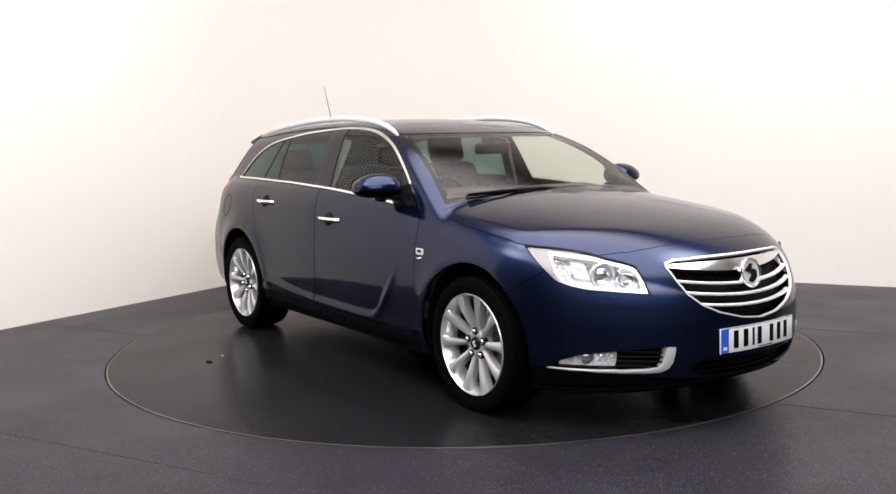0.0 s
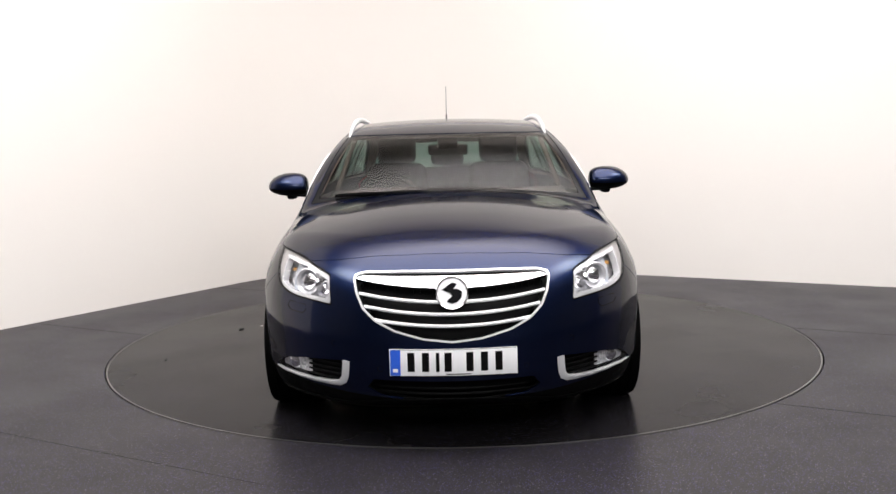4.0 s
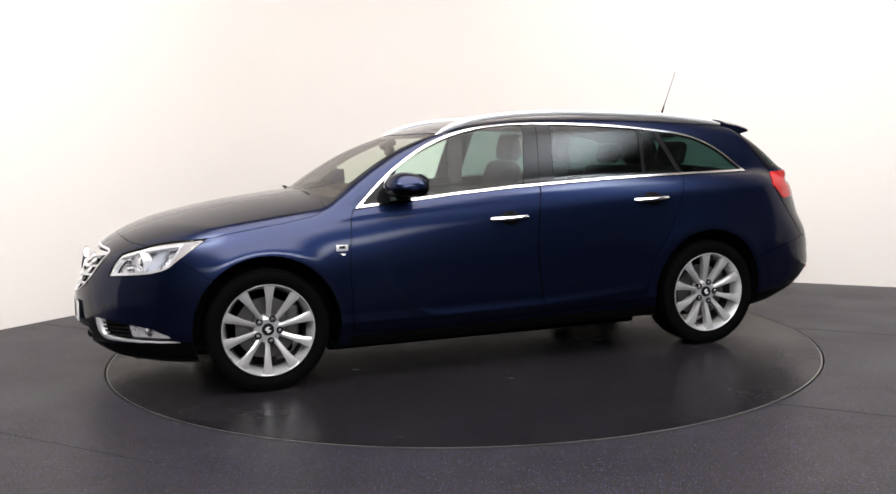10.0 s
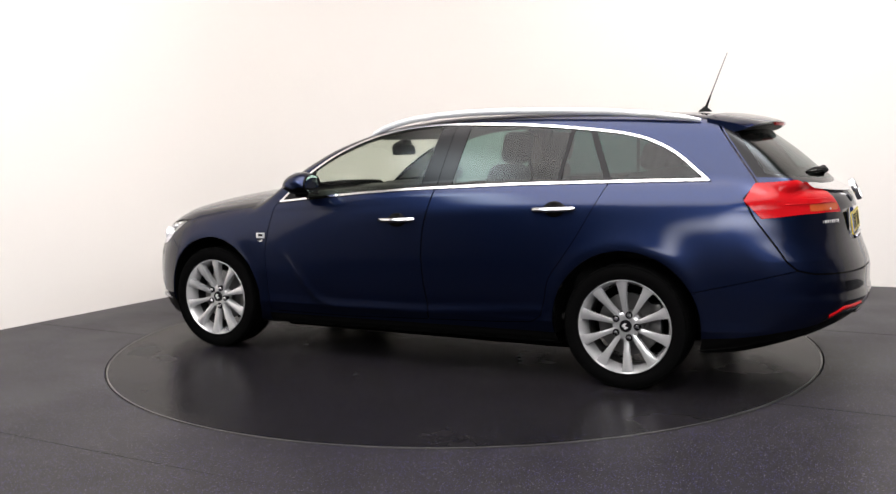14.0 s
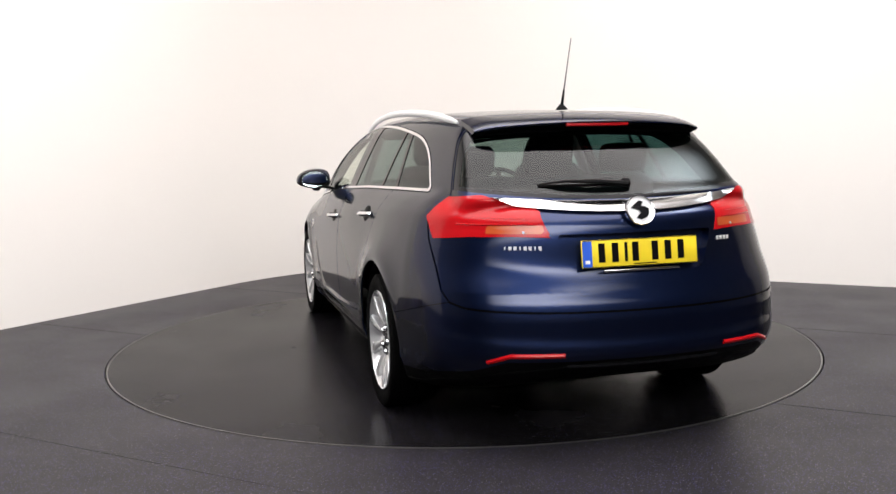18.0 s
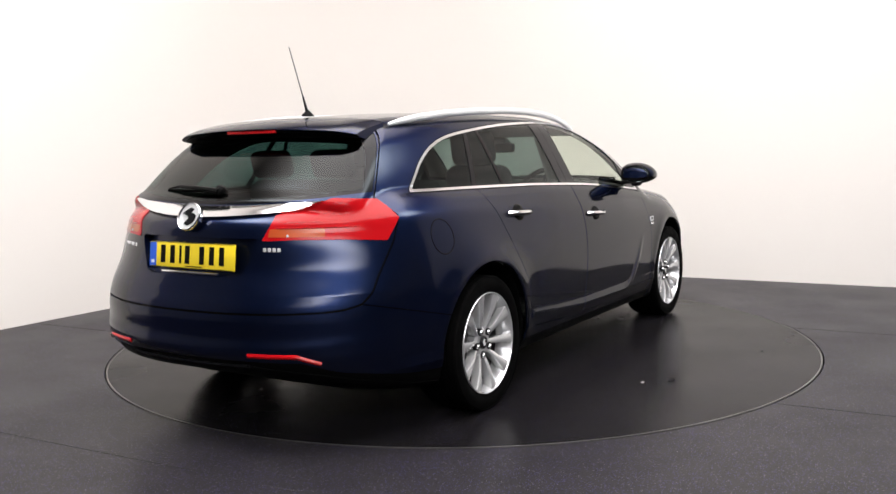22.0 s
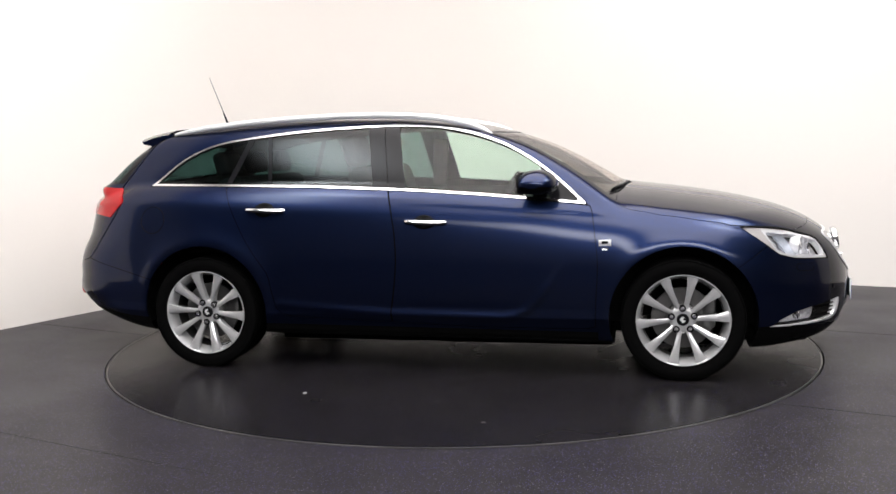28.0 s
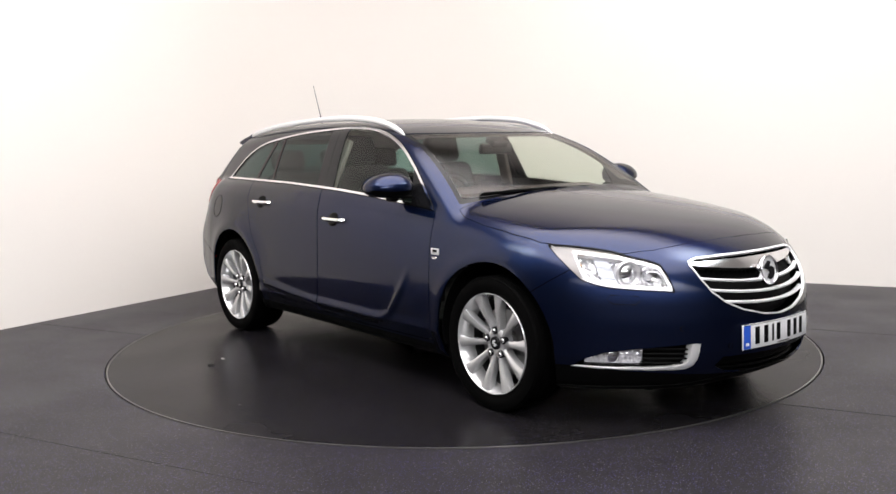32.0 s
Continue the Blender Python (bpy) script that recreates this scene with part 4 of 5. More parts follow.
        part("bright_strip", bm, SATIN, pocket, "chrome strip round the recess")
        x, y, z = fog[0].T
        lampskin, rest = split(fog, np.maximum.reduce([0.632 - np.abs(y), np.abs(y) - 0.79, 0.299 - z]))
        skin_part("fog_lamp", lampskin, FACET, pocket, "clear fog lamp", -0.025, 0)
        skin_part("fog_cover", lampskin, LENS, pocket, "clear fog lamp cover", -0.002, 0.02)
        part("fog_bulb", revolve([(-0.02, 0.026), (0.004, 0.030), (0.010, 0.022), (0.012, 0.001)], 24, "x", place(s, Matrix.Translation((front_x(0.700, 0.338) - 0.034, 0.700, 0.338)) @ pose(0, 0, 0, 0, 0, 25))), CHROME, pocket, "fog lamp bowl")
        for k in range(4):
            zz = 0.304 + k * 0.021
            part("recess_slat", tube([(front_x(t, zz + 0.03 * (t - 0.47)) - 0.016, t * s, zz + 0.03 * (t - 0.47)) for t in (0.470, 0.52, 0.575, 0.625)], 0.0045, 6), BLACK, pocket)


def build_rear(car, tailgate, bumper, recess, lamps):
    skin_part("plate_recess", recess, PAINT, tailgate, "recess for the plate", -0.036, 0)
    x, y, z = recess[0].T
    _, edge = split(recess, poly_sd(y, z, RECESS) + 0.004)
    skin_part("recess_edge", edge, PAINT, tailgate, "recess edge", 0.0, 0.036)
    tilt = Matrix.Translation((-2.392, 0, 0.827)) @ pose(0, 0, 0, 0, 7, 0) @ FACING_BACK
    number_plate(tailgate, tilt, YELLOWPLATE, True)
    part("plate_light", rbox(0.018, 0.34, 0.010, 0.003, 2, pose(-2.405, 0, 0.757)), CHROME, tailgate, "slim chrome strip")
    # chrome bar above the plate, badge on it
    bm = bmesh.new()
    rows = []
    for t in np.linspace(-0.57, 0.57, 41):
        a = abs(t)
        hi = 1.036 + 0.072 * a ** 2
        lo = min(float(bar_low(a)), hi - 0.003)
        xh, xl = front_x(t, hi, -1), front_x(t, lo, -1)
        rows.append([bm.verts.new(q) for q in ((xh + 0.03, t, hi + 0.003), (xh - 0.005, t, hi), ((xh + xl) / 2 - 0.014, t, hi * 0.45 + lo * 0.55), (xl - 0.016, t, lo + 0.004), (xl - 0.008, t, lo - 0.001), (xl + 0.03, t, lo))])
    for p, q in zip(rows, rows[1:]):
        for i in range(6):
            j = (i + 1) % 6
            bm.faces.new((p[i], p[j], q[j], q[i]))
    bm.faces.new(rows[0])
    bm.faces.new(rows[-1])
    part("chrome_bar", bm, CHROME, tailgate, "broad chrome tailgate bar")
    emblem(tailgate, Matrix.Translation((-2.388, 0, 0.996)) @ pose(0, 0, 0, 0, 24, 0) @ FACING_BACK, 0.064, "rear_badge")
    # model lettering drawn as short bars
    for i in range(8):
        yy = 0.545 - i * 0.0185
        part("lettering_bar", rbox(0.004, 0.013 if i not in (0, 3, 6) else 0.005, 0.018, 0.001, 1, pose(-2.398 + 0.30 * yy ** 2 + 0.33 * yy ** 4, yy, 0.855, 0, 0, -24)), SATIN, tailgate)
    for i in range(4):
        yy = -0.385 - i * 0.020
        part("lettering_bar", rbox(0.004, 0.014, 0.016, 0.001, 1, pose(-2.400 + 0.30 * yy ** 2 + 0.33 * yy ** 4, yy, 0.862, 0, 0, 18)), SATIN, tailgate)
    for s in (1, -1):
        lamp = lamps["tail", s]
        t = skin_part("tail_lamp", lamp, REDLENS, car, "red wraparound tail lamp", 0.004, 0.02)
        x, y, z = lamp[0].T
        c = (x + 2.365) + (y * s - 0.389)
        low, _ = split(lamp, np.maximum.reduce([z - 0.945, 0.912 - z, c - 0.36, 0.035 + 0.5 * (z - 0.912) - c]))
        skin_part("indicator_lens", low, DARKRED, t, "dark amber-red lower lens", 0.0055, 0.004)
        run = [(yy * s, 0.951, 1.0) for yy in np.linspace(0.425, 0.70, 14)]
        part("lens_ridge", strip(run, 0.006, 0.008, 0.010, -1), REDLENS, t, "bright red lens ridge")
        for zz, y0, y1 in ((0.972, 0.46, 0.74), (0.996, 0.50, 0.72)):
            part("lens_line", strip([(yy * s, zz + 0.03 * (yy - y0), 1.0) for yy in np.linspace(y0, y1, 12)], 0.0035, 0.006, 0.0062, -1), BRAKERED, t, "dark red line in the lens")
        run = [((0.475 - 0.35 * (zz - 0.915)) * s, zz, 1.0) for zz in np.linspace(0.915, 0.940, 4)]
        part("reversing_strip", tube([(front_x(a, b, -1) - 0.006, a, b) for a, b, _ in run[:2]], 0.005, 6), REFLECTOR, t, "pale reversing strip")
        # low reflector
        pts = []
        for yy in np.linspace(0.355, 0.640, 12):
            zz = 0.434 - (0.40 * (yy - 0.565) if yy > 0.565 else 0)
            pts.append((front_x(yy, zz, -1) + 0.004, yy * s, zz))
        part("reflector", tube(pts, 0.0125, 8, 0.9), REDLENS, bumper, "slim red bumper reflector")
    run = [(yy, 0.378 + 0.05 * yy ** 2, 1.0) for yy in np.linspace(-0.34, 0.34, 15)]
    part("valance_lip", strip(run, 0.012, 0.02, 0.010, -1), GLOSSBLACK, bumper, "glossy lip under the bumper")
    # spoiler with its brake light
    bm = bmesh.new()
    rows = []
    for yy in np.linspace(-0.55, 0.55, 25):
        a = abs(yy)
        dz, dx = -0.085 * a ** 2 - 0.35 * max(a - 0.46, 0) ** 1.5, 0.20 * a ** 2 + 0.9 * max(a - 0.44, 0) ** 1.5
        prof = [(-1.74, 1.425), (-1.82, 1.418), (-1.92, 1.398), (-1.99, 1.378), (-2.005, 1.369), (-1.995, 1.360), (-1.93, 1.346), (-1.88, 1.330), (-1.80, 1.36)]
        rows.append([bm.verts.new((px + dx * (0.3 if px > -1.8 else 1.0), yy, pz + dz)) for px, pz in prof])
    for p, q in zip(rows, rows[1:]):
        for i in range(9):
            j = (i + 1) % 9
            bm.faces.new((p[i], p[j], q[j], q[i]))
    bm.faces.new(rows[0])
    bm.faces.new(rows[-1])
    part("spoiler", bm, PAINT, tailgate, "dark blue roof spoiler")
    bm = bmesh.new()
    rows = []
    for yy in np.linspace(-0.53, 0.53, 25):
        a = abs(yy)
        dz, dx = -0.085 * a ** 2 - 0.35 * max(a - 0.46, 0) ** 1.5, 0.20 * a ** 2 + 0.9 * max(a - 0.44, 0) ** 1.5
        rows.append([bm.verts.new((px + dx, yy, pz + dz)) for px, pz in ((-1.985, 1.3575), (-1.93, 1.3425), (-1.905, 1.310), (-1.88, 1.315), (-1.90, 1.35))])
    for p, q in zip(rows, rows[1:]):
        for i in range(5):
            j = (i + 1) % 5
            bm.faces.new((p[i], p[j], q[j], q[i]))
    bm.faces.new(rows[0])
    bm.faces.new(rows[-1])
    part("spoiler_underside", bm, BLACK, tailgate, "black spoiler underside")
    part("brake_light", rbox(0.014, 0.30, 0.019, 0.004, 2, pose(-1.990, 0, 1.357, 0, 14, 0)), BRAKERED, tailgate, "high red brake light")
    # wiper
    arm = part("rear_wiper", tube([(-2.232, -0.02, 1.098), (-2.234, 0.10, 1.112), (-2.208, 0.25, 1.116), (-2.175, 0.36, 1.104)], [0.020, 0.014, 0.010, 0.004], 8, 0.7), BLACK, tailgate, "black rear wiper at rest")
    part("blade", tube([(-2.226, 0.0, 1.094), (-2.220, 0.15, 1.097), (-2.195, 0.30, 1.098), (-2.178, 0.36, 1.096)], 0.007, 6), RUBBER, arm)
    part("pivot", revolve([(0, 0.024), (0.02, 0.022), (0.03, 0.012), (0.031, 0.001)], 20, "z", Matrix.Translation((-2.215, -0.02, 1.095)) @ pose(0, 0, 0, 0, -50, 0)), BLACK, arm)


def build_fittings(car, doors):
    for s in (1, -1):
        # door handles over shallow finger bowls
        for door, hx, hz in (("front_door", -0.022, 0.857), ("rear_door", -0.975, 0.927)):
            hy = side_y(hx, hz)
            d = doors[door, s]
            bowl = revolve([(0.0, 0.001), (0.0, 0.044), (-0.004, 0.050), (-0.006, 0.054)], 32, "y", place(s, pose(hx - 0.006, hy + 0.004, hz + 0.003, 16, 0, 0)) @ Matrix.Diagonal((1.15, 1, 0.80, 1)))
            part("finger_bowl", bowl, BLACK, d, "dark finger bowl")
            pts = [(hx + t, (hy + 0.032 - 2.2 * t * t) * s, hz + 0.03 * -t) for t in np.linspace(-0.105, 0.105, 11)]
            pts = [(hx - 0.110, (hy - 0.004) * s, hz + 0.003)] + pts + [(hx + 0.110, (hy - 0.004) * s, hz - 0.003)]
            part("door_handle", tube(pts, 0.0155, 10, 0.9), CHROME, d, "chrome pull handle")
        # wing badge
        wy = side_y(0.962, 0.742)
        w = part("wing_badge", rbox(0.066, 0.005, 0.034, 0.002, 2, place(s, pose(0.962, wy + 0.002, 0.742))), SATIN, car, "small chrome wing badge")
        part("badge_inset", rbox(0.034, 0.003, 0.014, 0.001, 1, place(s, pose(0.962, wy + 0.004, 0.745))), GLOSSBLACK, w)
        part("lower_badge", revolve([(0, 0.001), (0.003, 0.013), (0.0, 0.014)], 20, "y", place(s, pose(0.962, side_y(0.962, 0.712) + 0.002, 0.712)) @ Matrix.Diagonal((1.5, 1, 0.6, 1))), CHROME, w)
        # mirror
        bm = bmesh.new()
        rows = []
        for t, w, h in ((0.825, 0.55, 0.60), (0.835, 0.72, 0.78), (0.86, 0.90, 0.93), (0.90, 1.0, 1.0), (0.95, 1.0, 0.98), (0.99, 0.94, 0.86), (1.02, 0.82, 0.68), (1.04, 0.62, 0.46), (1.050, 0.35, 0.26)):
            ring = []
            for i in range(24):
                th = 2 * math.pi * i / 24
                cx = max(math.cos(th) * 0.108 * w, -0.086)
                cz = math.sin(th) * (0.082 if math.sin(th) > 0 else 0.052) * h
                ring.append(bm.verts.new((0.612 + cx - 0.5 * (t - 0.9) * 0.3, t * s, 1.056 + cz)))
            rows.append(ring)
        for p, q in zip(rows, rows[1:]):
            for i in range(24):
                j = (i + 1) % 24
                bm.faces.new((p[i], p[j], q[j], q[i]))
        bm.faces.new(rows[0])
        bm.faces.new(rows[-1])
        low = bmesh.new()
        shell = []
        for row in rows:
            mid = sum((v.co for v in row), Vector()) / 24
            shell.append([low.verts.new(mid + (row[(13 + i) % 24].co - mid) * 1.015) for i in range(11)])
        for p, q in zip(shell, shell[1:]):
            for i in range(10):
                low.faces.new((p[i], p[i + 1], q[i + 1], q[i]))
        mir = part("door_mirror", bm, PAINT, car, "dark blue door mirror")
        part("lower_shell", low, BLACK, mir, "black lower mirror shell")
        gm = place(s, pose(0.528, 0.938, 1.066, 0, 0, 8.5))
        part("mirror_glass", revolve([(-0.004, 0.001), (-0.004, 0.052), (0.004, 0.056)], 32, "x", gm @ Matrix.Diagonal((1, 1.75, 1.02, 1))), MIRROR, mir, "mirror glass")
        part("mirror_rim", revolve([(-0.005, 0.0535), (-0.008, 0.058), (0.004, 0.060), (0.006, 0.055)], 32, "x", gm @ Matrix.Diagonal((1, 1.72, 1.02, 1)), True), BLACK, mir)
        part("mirror_base", rbox(0.12, 0.16, 0.018, 0.008, 3, place(s, pose(0.615, 0.895, 1.013, 5, 0, 6))), BLACK, mir, "black mirror foot")
        part("mirror_neck", rbox(0.08, 0.05, 0.05, 0.016, 3, place(s, pose(0.62, 0.915, 1.01, 0, 0, 6))), BLACK, mir)
        # roof rail
        xs = [0.315, 0.27, 0.20, 0.10, 0.0, -0.15, -0.35, -0.6, -0.9, -1.2, -1.45, -1.60, -1.68]
        zs = [1.352, 1.380, 1.408, 1.435, 1.453, 1.468, 1.478, 1.479, 1.470, 1.454, 1.430, 1.410, 1.396]
        yr = [0.600, 0.597, 0.594, 0.591, 0.589, 0.588, 0.588, 0.587, 0.585, 0.580, 0.571, 0.562, 0.556]
        part("roof_rail", tube([(a, b * s, c - 0.017) for a, b, c in zip(xs, yr, zs)], [0.006, 0.010] + [0.0125] * 9 + [0.010, 0.005], 12, 1.45), SATIN, car, "satin silver roof rail")
        # fuel flap on the right flank only
    ring = [(-1.700 + 0.078 * math.cos(t), 0.872 + 0.078 * math.sin(t)) for t in (2 * math.pi * i / 40 for i in range(40))]
    pts = []
    for a, b in ring:
        yy = float(side_half(np.array([a]), np.array([b]))[0])
        pts.append((a, -(yy - 0.0012), b))
    part("fuel_flap_joint", tube(pts + pts[:1], 0.0030, 6), BLACK, car, "round fuel flap joint")
    # aerial
    ae = part("aerial", revolve([(0, 0.030), (0.008, 0.027), (0.022, 0.014), (0.03, 0.008), (0.031, 0.001)], 24, "z", Matrix.Translation((-1.585, 0, 1.436)) @ Matrix.Diagonal((1.3, 0.9, 1, 1))), BLACK, car, "black roof aerial")
    part("spring", tube([(-1.588, 0, 1.455), (-1.615, 0, 1.53)], [0.008, 0.0045], 10), BLACK, ae)
    part("whip", tube([(-1.615, 0, 1.53), (-1.705, 0, 1.765)], [0.0032, 0.0022], 8), DARKSTEEL, ae, "thin aerial whip")
    # wipers and scuttle
    for pts in ([(1.030, 0.58, 0.978), (1.042, 0.40, 1.014), (1.06, 0.10, 1.032), (1.065, -0.12, 1.032)], [(1.115, 0.05, 1.010), (1.075, -0.15, 1.036), (1.05, -0.42, 1.032), (1.005, -0.62, 1.024)]):
        w = part("wiper", tube(pts, [0.009, 0.008, 0.006, 0.004], 8), BLACK, car, "black windscreen wiper")
        part("blade", tube([(a - 0.012, b, c - 0.010) for a, b, c in pts[1:]], 0.006, 6), RUBBER, w)
    bm = bmesh.new()
    rows = []
    for yy in np.linspace(-0.74, 0.74, 21):
        a = abs(yy)
        rows.append([bm.verts.new((1.10 - 0.16 * a * a, yy, 1.013 - 0.13 * a * a)), bm.verts.new((1.02 - 0.16 * a * a, yy, 0.995 - 0.13 * a * a)), bm.verts.new((1.02 - 0.16 * a * a, yy, 0.975 - 0.13 * a * a)), bm.verts.new((1.10 - 0.16 * a * a, yy, 0.99 - 0.13 * a * a))])
    for p, q in zip(rows, rows[1:]):
        for i in range(4):
            j = (i + 1) % 4
            bm.faces.new((p[i], p[j], q[j], q[i]))
    part("scuttle", bm, BLACK, car, "black scuttle panel")


def build_underside(car):
    """Unseen low trays, axles and exhaust, added below the floor pan to block light in the gap."""
    tray = part("undertray", rbox(2.0, 1.22, 0.07, 0.02, 2, pose(0.0, 0, 0.155)), BLACK, car, "black undertray panels added to block light under the car")
    part("front_tray", rbox(0.66, 1.10, 0.06, 0.02, 2, pose(1.72, 0, 0.180, 0, -2, 0)), BLACK, tray)
    part("rear_tray", rbox(0.62, 0.90, 0.06, 0.02, 2, pose(-1.84, 0, 0.285, 0, 5, 0)), BLACK, tray)
    for ax in (AXLE, -AXLE):
        part("subframe", rbox(0.36, 1.16, 0.14, 0.03, 2, pose(ax, 0, 0.195)), BLACK, tray, "dark axle subframe added to block light")
    part("silencer", rbox(0.46, 0.34, 0.14, 0.05, 3, pose(-1.90, -0.36, 0.315, 0, 4, 0)), BLACK, tray, "black exhaust silencer added to block light")
    part("exhaust_pipe", tube([(0.9, 0.10, 0.15), (-0.9, 0.10, 0.15), (-1.3, -0.05, 0.20), (-1.75, -0.34, 0.29)], 0.028, 10), BLACK, tray)


def build_cabin(car):
    part("cabin_floor", rbox(1.9, 1.5, 0.04, 0.01, 1, pose(-0.05, 0, 0.33)), TRIM, car)
    part("load_floor", rbox(1.1, 1.2, 0.04, 0.01, 1, pose(-1.75, 0, 0.66)), TRIM, car)
    dash = part("dashboard", rbox(0.62, 1.42, 0.20, 0.07, 4, pose(0.80, 0, 0.90, 0, 6, 0)), TRIM, car, "dark moulded dashboard")
    part("cowl", rbox(0.26, 0.42, 0.10, 0.045, 4, pose(0.60, -0.36, 0.985)), TRIM, dash)
    part("centre_stack", rbox(0.22, 0.30, 0.36, 0.04, 3, pose(0.55, 0, 0.80, 0, -20, 0)), TRIM, dash)
    part("screen_hood", rbox(0.16, 0.28, 0.05, 0.02, 3, pose(0.66, 0, 1.0)), TRIM, dash)
    wheel_m = Matrix.Translation((0.36, -0.36, 0.935)) @ pose(0, 0, 0, 0, -65, 0)
    sw = part("steering_wheel", revolve([(0.016 * math.sin(t), 0.182 + 0.016 * math.cos(t)) for t in (2 * math.pi * i / 12 for i in range(12))], 48, "z", wheel_m, True), BLACK, car, "black steering wheel")
    part("boss", revolve([(-0.03, 0.001), (-0.03, 0.07), (0.02, 0.06), (0.03, 0.001)], 24, "z", wheel_m), BLACK, sw)
    for ang in (0, 180, 270):
        part("spoke", rbox(0.14, 0.035, 0.015, 0.006, 2, wheel_m @ pose(0, 0, 0, 0, 0, ang) @ pose(0.11, 0, 0)), BLACK, sw)
    for yy in (0.36, -0.36):
        st = part("front_seat", rbox(0.52, 0.50, 0.20, 0.07, 4, pose(-0.12, yy, 0.56, 0, -8, 0)), CLOTH, car, "dark cloth front seat")
        part("backrest", rbox(0.16, 0.48, 0.62, 0.065, 4, pose(-0.44, yy, 0.86, 0, -17, 0), 0.86), CLOTH, st)
        part("headrest", rbox(0.11, 0.27, 0.19, 0.045, 4, pose(-0.565, yy, 1.255, 0, -12, 0)), CLOTH, st)
        for k in (-0.06, 0.06):
            part("headrest_post", tube([(-0.53, yy + k, 1.10), (-0.56, yy + k, 1.22)], 0.007, 8), CHROME, st)
    bench = part("rear_seat", rbox(0.50, 1.30, 0.20, 0.07, 4, pose(-0.95, 0, 0.58, 0, -8, 0)), CLOTH, car, "dark cloth rear bench")
    part("backrest", rbox(0.15, 1.30, 0.56, 0.06, 4, pose(-1.27, 0, 0.84, 0, -20, 0), 0.94), CLOTH, bench)
    for yy in (0.42, 0, -0.42):
        part("headrest", rbox(0.09, 0.26, 0.15, 0.04, 4, pose(-1.40, yy, 1.195, 0, -14, 0)), CLOTH, bench)
    mir = part("interior_mirror", rbox(0.035, 0.24, 0.065, 0.016, 3, pose(0.43, 0.0, 1.252, 0, 10, -6)), BLACK, car, "black interior mirror")
    part("mirror_stalk", tube([(0.43, 0, 1.262), (0.44, 0, 1.300)], 0.012, 8), BLACK, mir)
    part("sensor_box", rbox(0.09, 0.12, 0.042, 0.014, 3, pose(0.44, 0, 1.292, 0, 25, 0)), BLACK, mir)
    for s in (1, -1):
        part("door_card", rbox(1.85, 0.03, 0.52, 0.012, 2, pose(-0.03, 0.80 * s, 0.72)), TRIM, car, "dark door trim")
        part("belt_pillar", rbox(0.10, 0.03, 0.36, 0.012, 2, pose(-0.27, 0.69 * s, 1.16, 22 * s, 8, 0)), LINER, car, "pale pillar trim")


WHEELS = {}


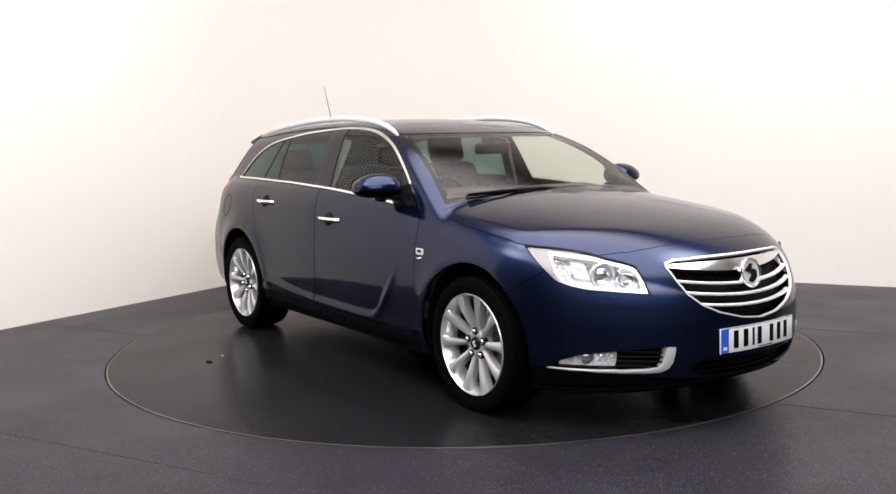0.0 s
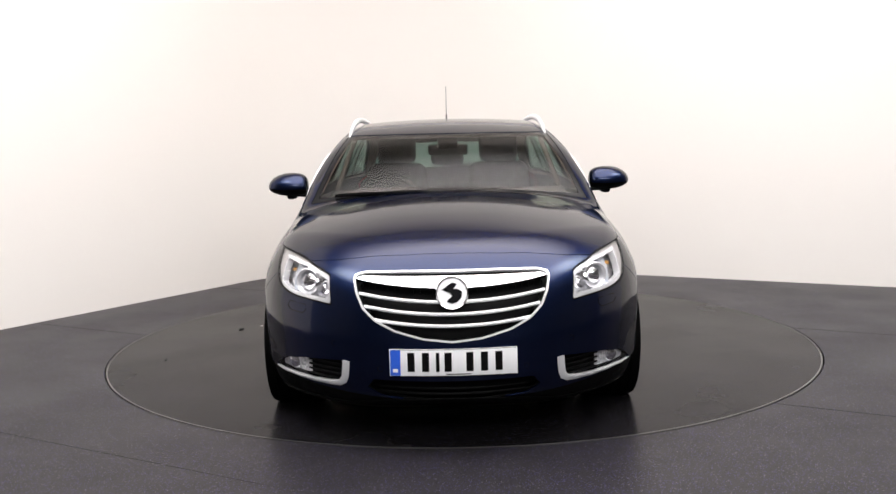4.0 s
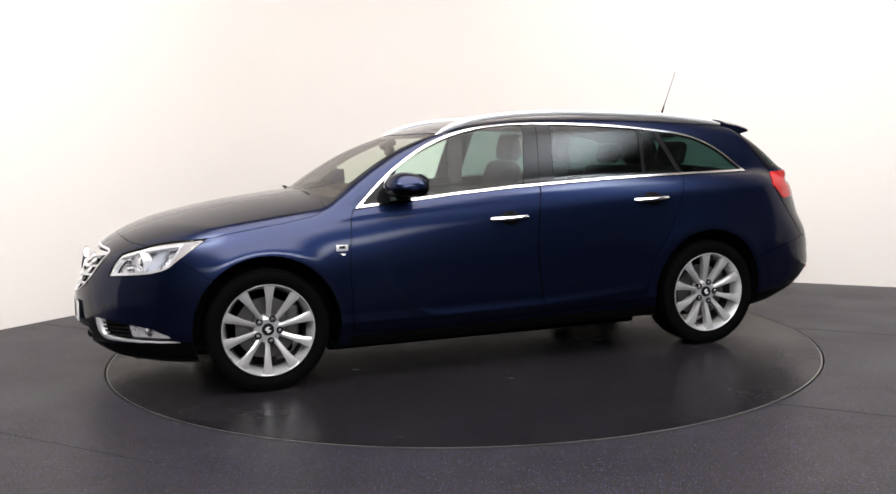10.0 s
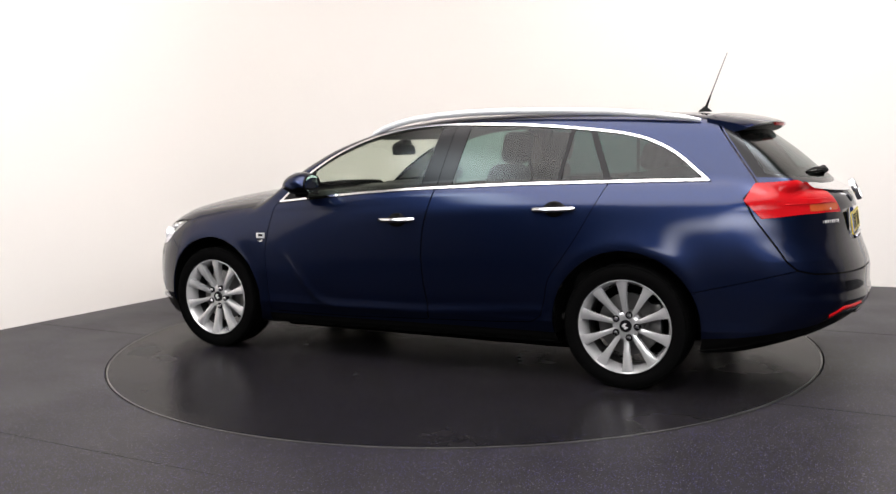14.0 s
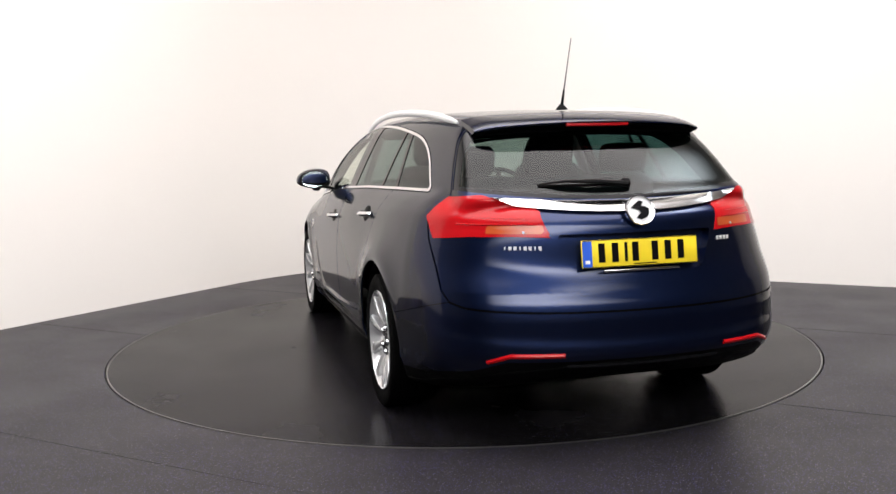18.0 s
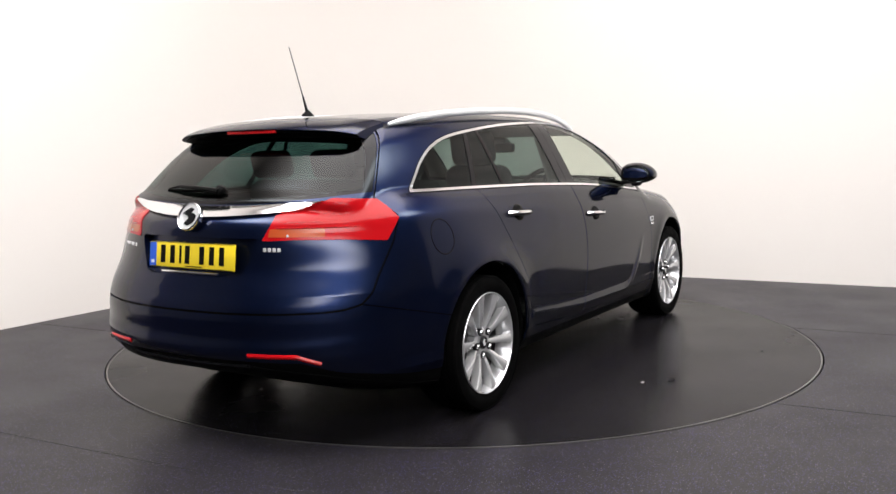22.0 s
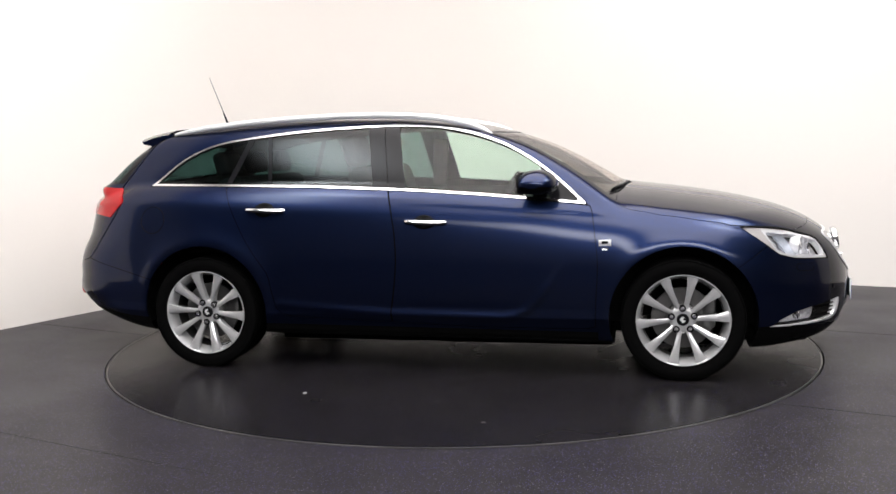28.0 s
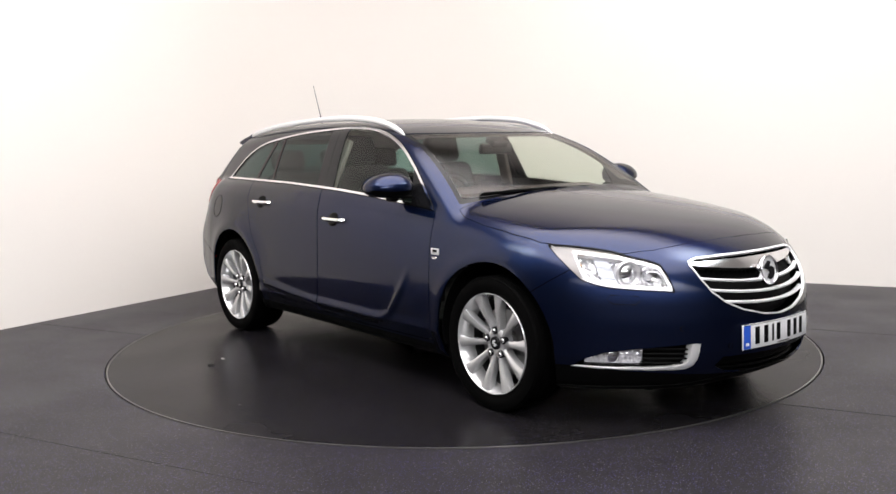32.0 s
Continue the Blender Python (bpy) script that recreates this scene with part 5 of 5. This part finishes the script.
def build_wheel(car, ax, s):
    """Alloy wheel of ten flared spokes, tyre, brake and arch liner."""
    hub = new("wheel")
    hub.parent = car
    hub.matrix_basis = pose(ax, 0.888 * s, 0.326, 0, 0, 0 if s == 1 else 180)
    if "tyre" not in WHEELS:
        side = [(-0.228, 0.238), (-0.236, 0.262), (-0.238, 0.295), (-0.230, 0.322), (-0.212, 0.333)]
        tread = []
        for k in range(5):
            c = -0.200 + k * 0.042
            tread += [(c, 0.335), (c + 0.032, 0.335), (c + 0.033, 0.328), (c + 0.041, 0.328)]
        prof = side + tread + [(-0.003, 0.3335), (0.006, 0.324), (0.011, 0.300), (0.010, 0.268), (0.004, 0.250), (0.002, 0.2400), (-0.010, 0.2350), (-0.03, 0.2345), (-0.20, 0.2345)]
        WHEELS["tyre"] = revolve(prof, 96, "y", closed=True)
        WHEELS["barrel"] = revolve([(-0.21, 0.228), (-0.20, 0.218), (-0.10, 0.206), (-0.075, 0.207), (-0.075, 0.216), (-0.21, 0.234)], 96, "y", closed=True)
        WHEELS["flange"] = revolve([(-0.074, 0.2090), (-0.055, 0.2125), (-0.030, 0.2190), (-0.012, 0.2260), (-0.002, 0.2310), (-0.002, 0.2340), (-0.074, 0.2340)], 96, "y", closed=True)
        WHEELS["lip"] = revolve([(-0.010, 0.2290), (0.0, 0.2320), (0.0070, 0.2360), (0.0072, 0.2385), (0.0035, 0.2405), (-0.010, 0.2390)], 96, "y", closed=True)
        # radius, height, half width: dished, waisted, fanning out at the rim
        prof = [(0.036, -0.031, 0.0148), (0.060, -0.029, 0.0132), (0.085, -0.0235, 0.0132), (0.115, -0.0155, 0.0146), (0.145, -0.0085, 0.0170), (0.175, -0.0030, 0.0202), (0.200, 0.0000, 0.0242), (0.220, 0.0015, 0.0288), (0.2345, 0.0020, 0.0335)]
        bm = bmesh.new()
        rows = []
        for r, h, w in prof:
            lean = 0.010 * (r - 0.036) / 0.2
            rows.append([bm.verts.new((q * w + lean, h + b, r)) for q, b in ((-0.80, -0.046), (-1.0, -0.0080), (-0.93, -0.0025), (-0.55, -0.0006), (-0.10, 0.0), (0.10, -0.0004), (0.55, -0.0026), (0.92, -0.0058), (1.0, -0.0120), (0.80, -0.046))])
        for p, q in zip(rows, rows[1:]):
            for i in range(10):
                j = (i + 1) % 10
                bm.faces.new((p[i], p[j], q[j], q[i]))
        bm.faces.new(rows[0])
        bm.faces.new(rows[-1])
        WHEELS["spoke"] = bm
        sunk = Matrix.Translation((0, -0.024, 0))
        WHEELS["centre"] = revolve([(-0.05, 0.074), (-0.014, 0.070), (-0.007, 0.062), (-0.004, 0.050), (-0.006, 0.040), (-0.006, 0.001)], 48, "y", sunk)
        WHEELS["cap"] = revolve([(-0.012, 0.0325), (0.0, 0.0315), (0.004, 0.0285), (0.0045, 0.0250), (0.003, 0.024), (0.003, 0.001)], 32, "y", sunk)
        WHEELS["logo"] = revolve([(0.0025, 0.0235), (0.0042, 0.023), (0.0042, 0.001)], 24, "y", sunk)
        WHEELS["mark"] = prism([(a * 0.019, b * 0.019) for a, b in EMBLEM], 0.0016, sunk @ pose(0, 0.0040, 0, -90, 0, 0), 0.0004)
        WHEELS["disc"] = revolve([(-0.115, 0.06), (-0.115, 0.160), (-0.090, 0.160), (-0.090, 0.085), (-0.075, 0.080), (-0.075, 0.001)], 48, "y")
        WHEELS["caliper"] = rbox(0.070, 0.055, 0.17, 0.018, 2, pose(-0.135, -0.11, 0.03))
        WHEELS["seat"] = revolve([(-0.02, 0.0180), (0.0016, 0.0180), (0.0016, 0.0162), (-0.002, 0.0155), (-0.002, 0.001)], 24, "y", sunk)
        WHEELS["nut"] = revolve([(-0.03, 0.0120), (0.005, 0.0120), (0.010, 0.009), (0.0110, 0.001)], 12, "y", sunk)
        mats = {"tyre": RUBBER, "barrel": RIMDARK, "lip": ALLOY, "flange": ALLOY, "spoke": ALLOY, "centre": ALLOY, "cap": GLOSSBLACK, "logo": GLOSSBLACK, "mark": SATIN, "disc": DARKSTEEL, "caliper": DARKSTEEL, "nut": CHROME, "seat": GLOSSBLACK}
        for key in list(WHEELS):
            me = bpy.data.meshes.new(key)
            bm = WHEELS[key]
            if key == "tyre":
                for v in bm.verts:
                    r = math.hypot(v.co.x, v.co.z)
                    k = (0.2425 + (r - 0.232) * (0.326 - 0.2425) / (0.335 - 0.232)) / r
                    v.co.x, v.co.z = v.co.x * k, v.co.z * k
            else:
                bm.transform(Matrix.Diagonal((1.025, 1, 1.025, 1)))
            bmesh.ops.recalc_face_normals(bm, faces=bm.faces)
            bm.to_mesh(me)
            bm.free()
            me.polygons.foreach_set("use_smooth", [True] * len(me.polygons))
            me.set_sharp_from_angle(angle=radians(35))
            me.materials.append(mats[key])
            WHEELS[key] = me

    def add(name, key, m=None, label=""):
        ob = new(name, WHEELS[key])
        ob.parent = hub
        if m is not None:
            ob.matrix_basis = m
        if label:
            tagged(ob, label)
        return ob

    add("tyre", "tyre", label="black road tyre")
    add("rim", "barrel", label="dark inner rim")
    add("rim_lip", "lip", label="bright rim lip")
    add("rim_flange", "flange", label="silver outer rim well")
    turn = {(1, 1): -43, (-1, 1): -36, (1, -1): -16, (-1, -1): 10}[1 if ax > 0 else -1, s]
    for k in range(10):
        add("spoke", "spoke", pose(0, 0, 0, 0, 36 * k + turn + 1.5, 0))
    add("wheel_centre", "centre")
    add("centre_cap", "cap", label="dark centre cap")
    add("cap_disc", "logo", label="dark cap disc")
    add("cap_mark", "mark")
    for k in range(5):
        m = pose(0, 0, 0, 0, 72 * k + turn + 18, 0) @ pose(0, 0, 0.0615)
        add("nut_seat", "seat", m)
        add("wheel_nut", "nut", m)
    add("brake_disc", "disc")
    add("brake_caliper", "caliper")
    bm = bmesh.new()
    rows = []
    for k in range(41):
        t = math.radians(-11 + 202 * k / 40)
        c, sn = math.cos(t), math.sin(t)
        edge = min(float(side_half(np.array([ax + ARCH * c]), np.array([0.335 + ARCH * sn]))[0]), 0.90) - 0.022
        rows.append([bm.verts.new((ax + r * c, yy * s, 0.335 + r * sn)) for r, yy in ((ARCH + 0.001, edge), (ARCH + 0.003, 0.80), (ARCH + 0.006, 0.60), (0.10, 0.59))])
    for p, q in zip(rows, rows[1:]):
        for i in range(3):
            bm.faces.new((p[i], p[i + 1], q[i + 1], q[i]))
    part("arch_liner", bm, BLACK, car, "black wheel arch liner")


# ---------------------------------------------------------------- build
build_room()
turntable = build_turntable()
car = build_car()


def scrap(x, y, size, mat, label):
    bm = rbox(size, size * 0.6, 0.003, 0.001, 1)
    for v in bm.verts:
        v.co.z += 0.0015 + 0.15 * v.co.x * v.co.x / size
    ob = part("litter", bm, mat)
    return tagged(ob, label, "litter", "scraps on the turntable"), x, y


SCRAPS = [scrap(-0.560, -1.448, 0.020, DUST, "tiny pale paper scrap on the turntable"), scrap(-0.455, -1.572, 0.050, BLACK, "small dark leaf scrap on the turntable"), scrap(0.454, -1.827, 0.022, SEAM, "tiny dark crumb on the turntable")]

# heading of the car in degrees, second by second
TURNS = [(0.0, -53.9), (0.5, -54.3), (1.0, -56.25), (1.5, -59.85), (2.0, -65.0), (2.5, -70.9), (3.0, -77.1), (3.5, -83.2), (4.5, -95.2), (6.0, -113.05), (7.5, -130.6), (9.0, -148.15), (10.5, -165.75), (12.0, -183.4), (13.5, -201.0), (15.0, -218.5), (16.5, -235.8), (18.0, -253.6), (19.4, -270.2), (21.0, -289.1), (23.0, -312.7), (25.0, -336.4), (27.0, -359.6), (28.0, -371.2), (29.0, -382.8), (30.0, -394.4), (30.5, -400.1), (31.0, -405.5), (31.5, -409.0), (32.0, -410.6)]


def motions():
    for ob, x, y in [(turntable, 0, 0), (car, 0.0162, -0.0677)] + [(o, a, b) for o, a, b in SCRAPS]:
        rows = []
        for t, deg in TURNS:
            c, s = math.cos(radians(deg)), math.sin(radians(deg))
            rows.append((t, pose(x * c - y * s, x * s + y * c, 0.0, 0, 0, deg)))
        walk(ob, rows)


motions()
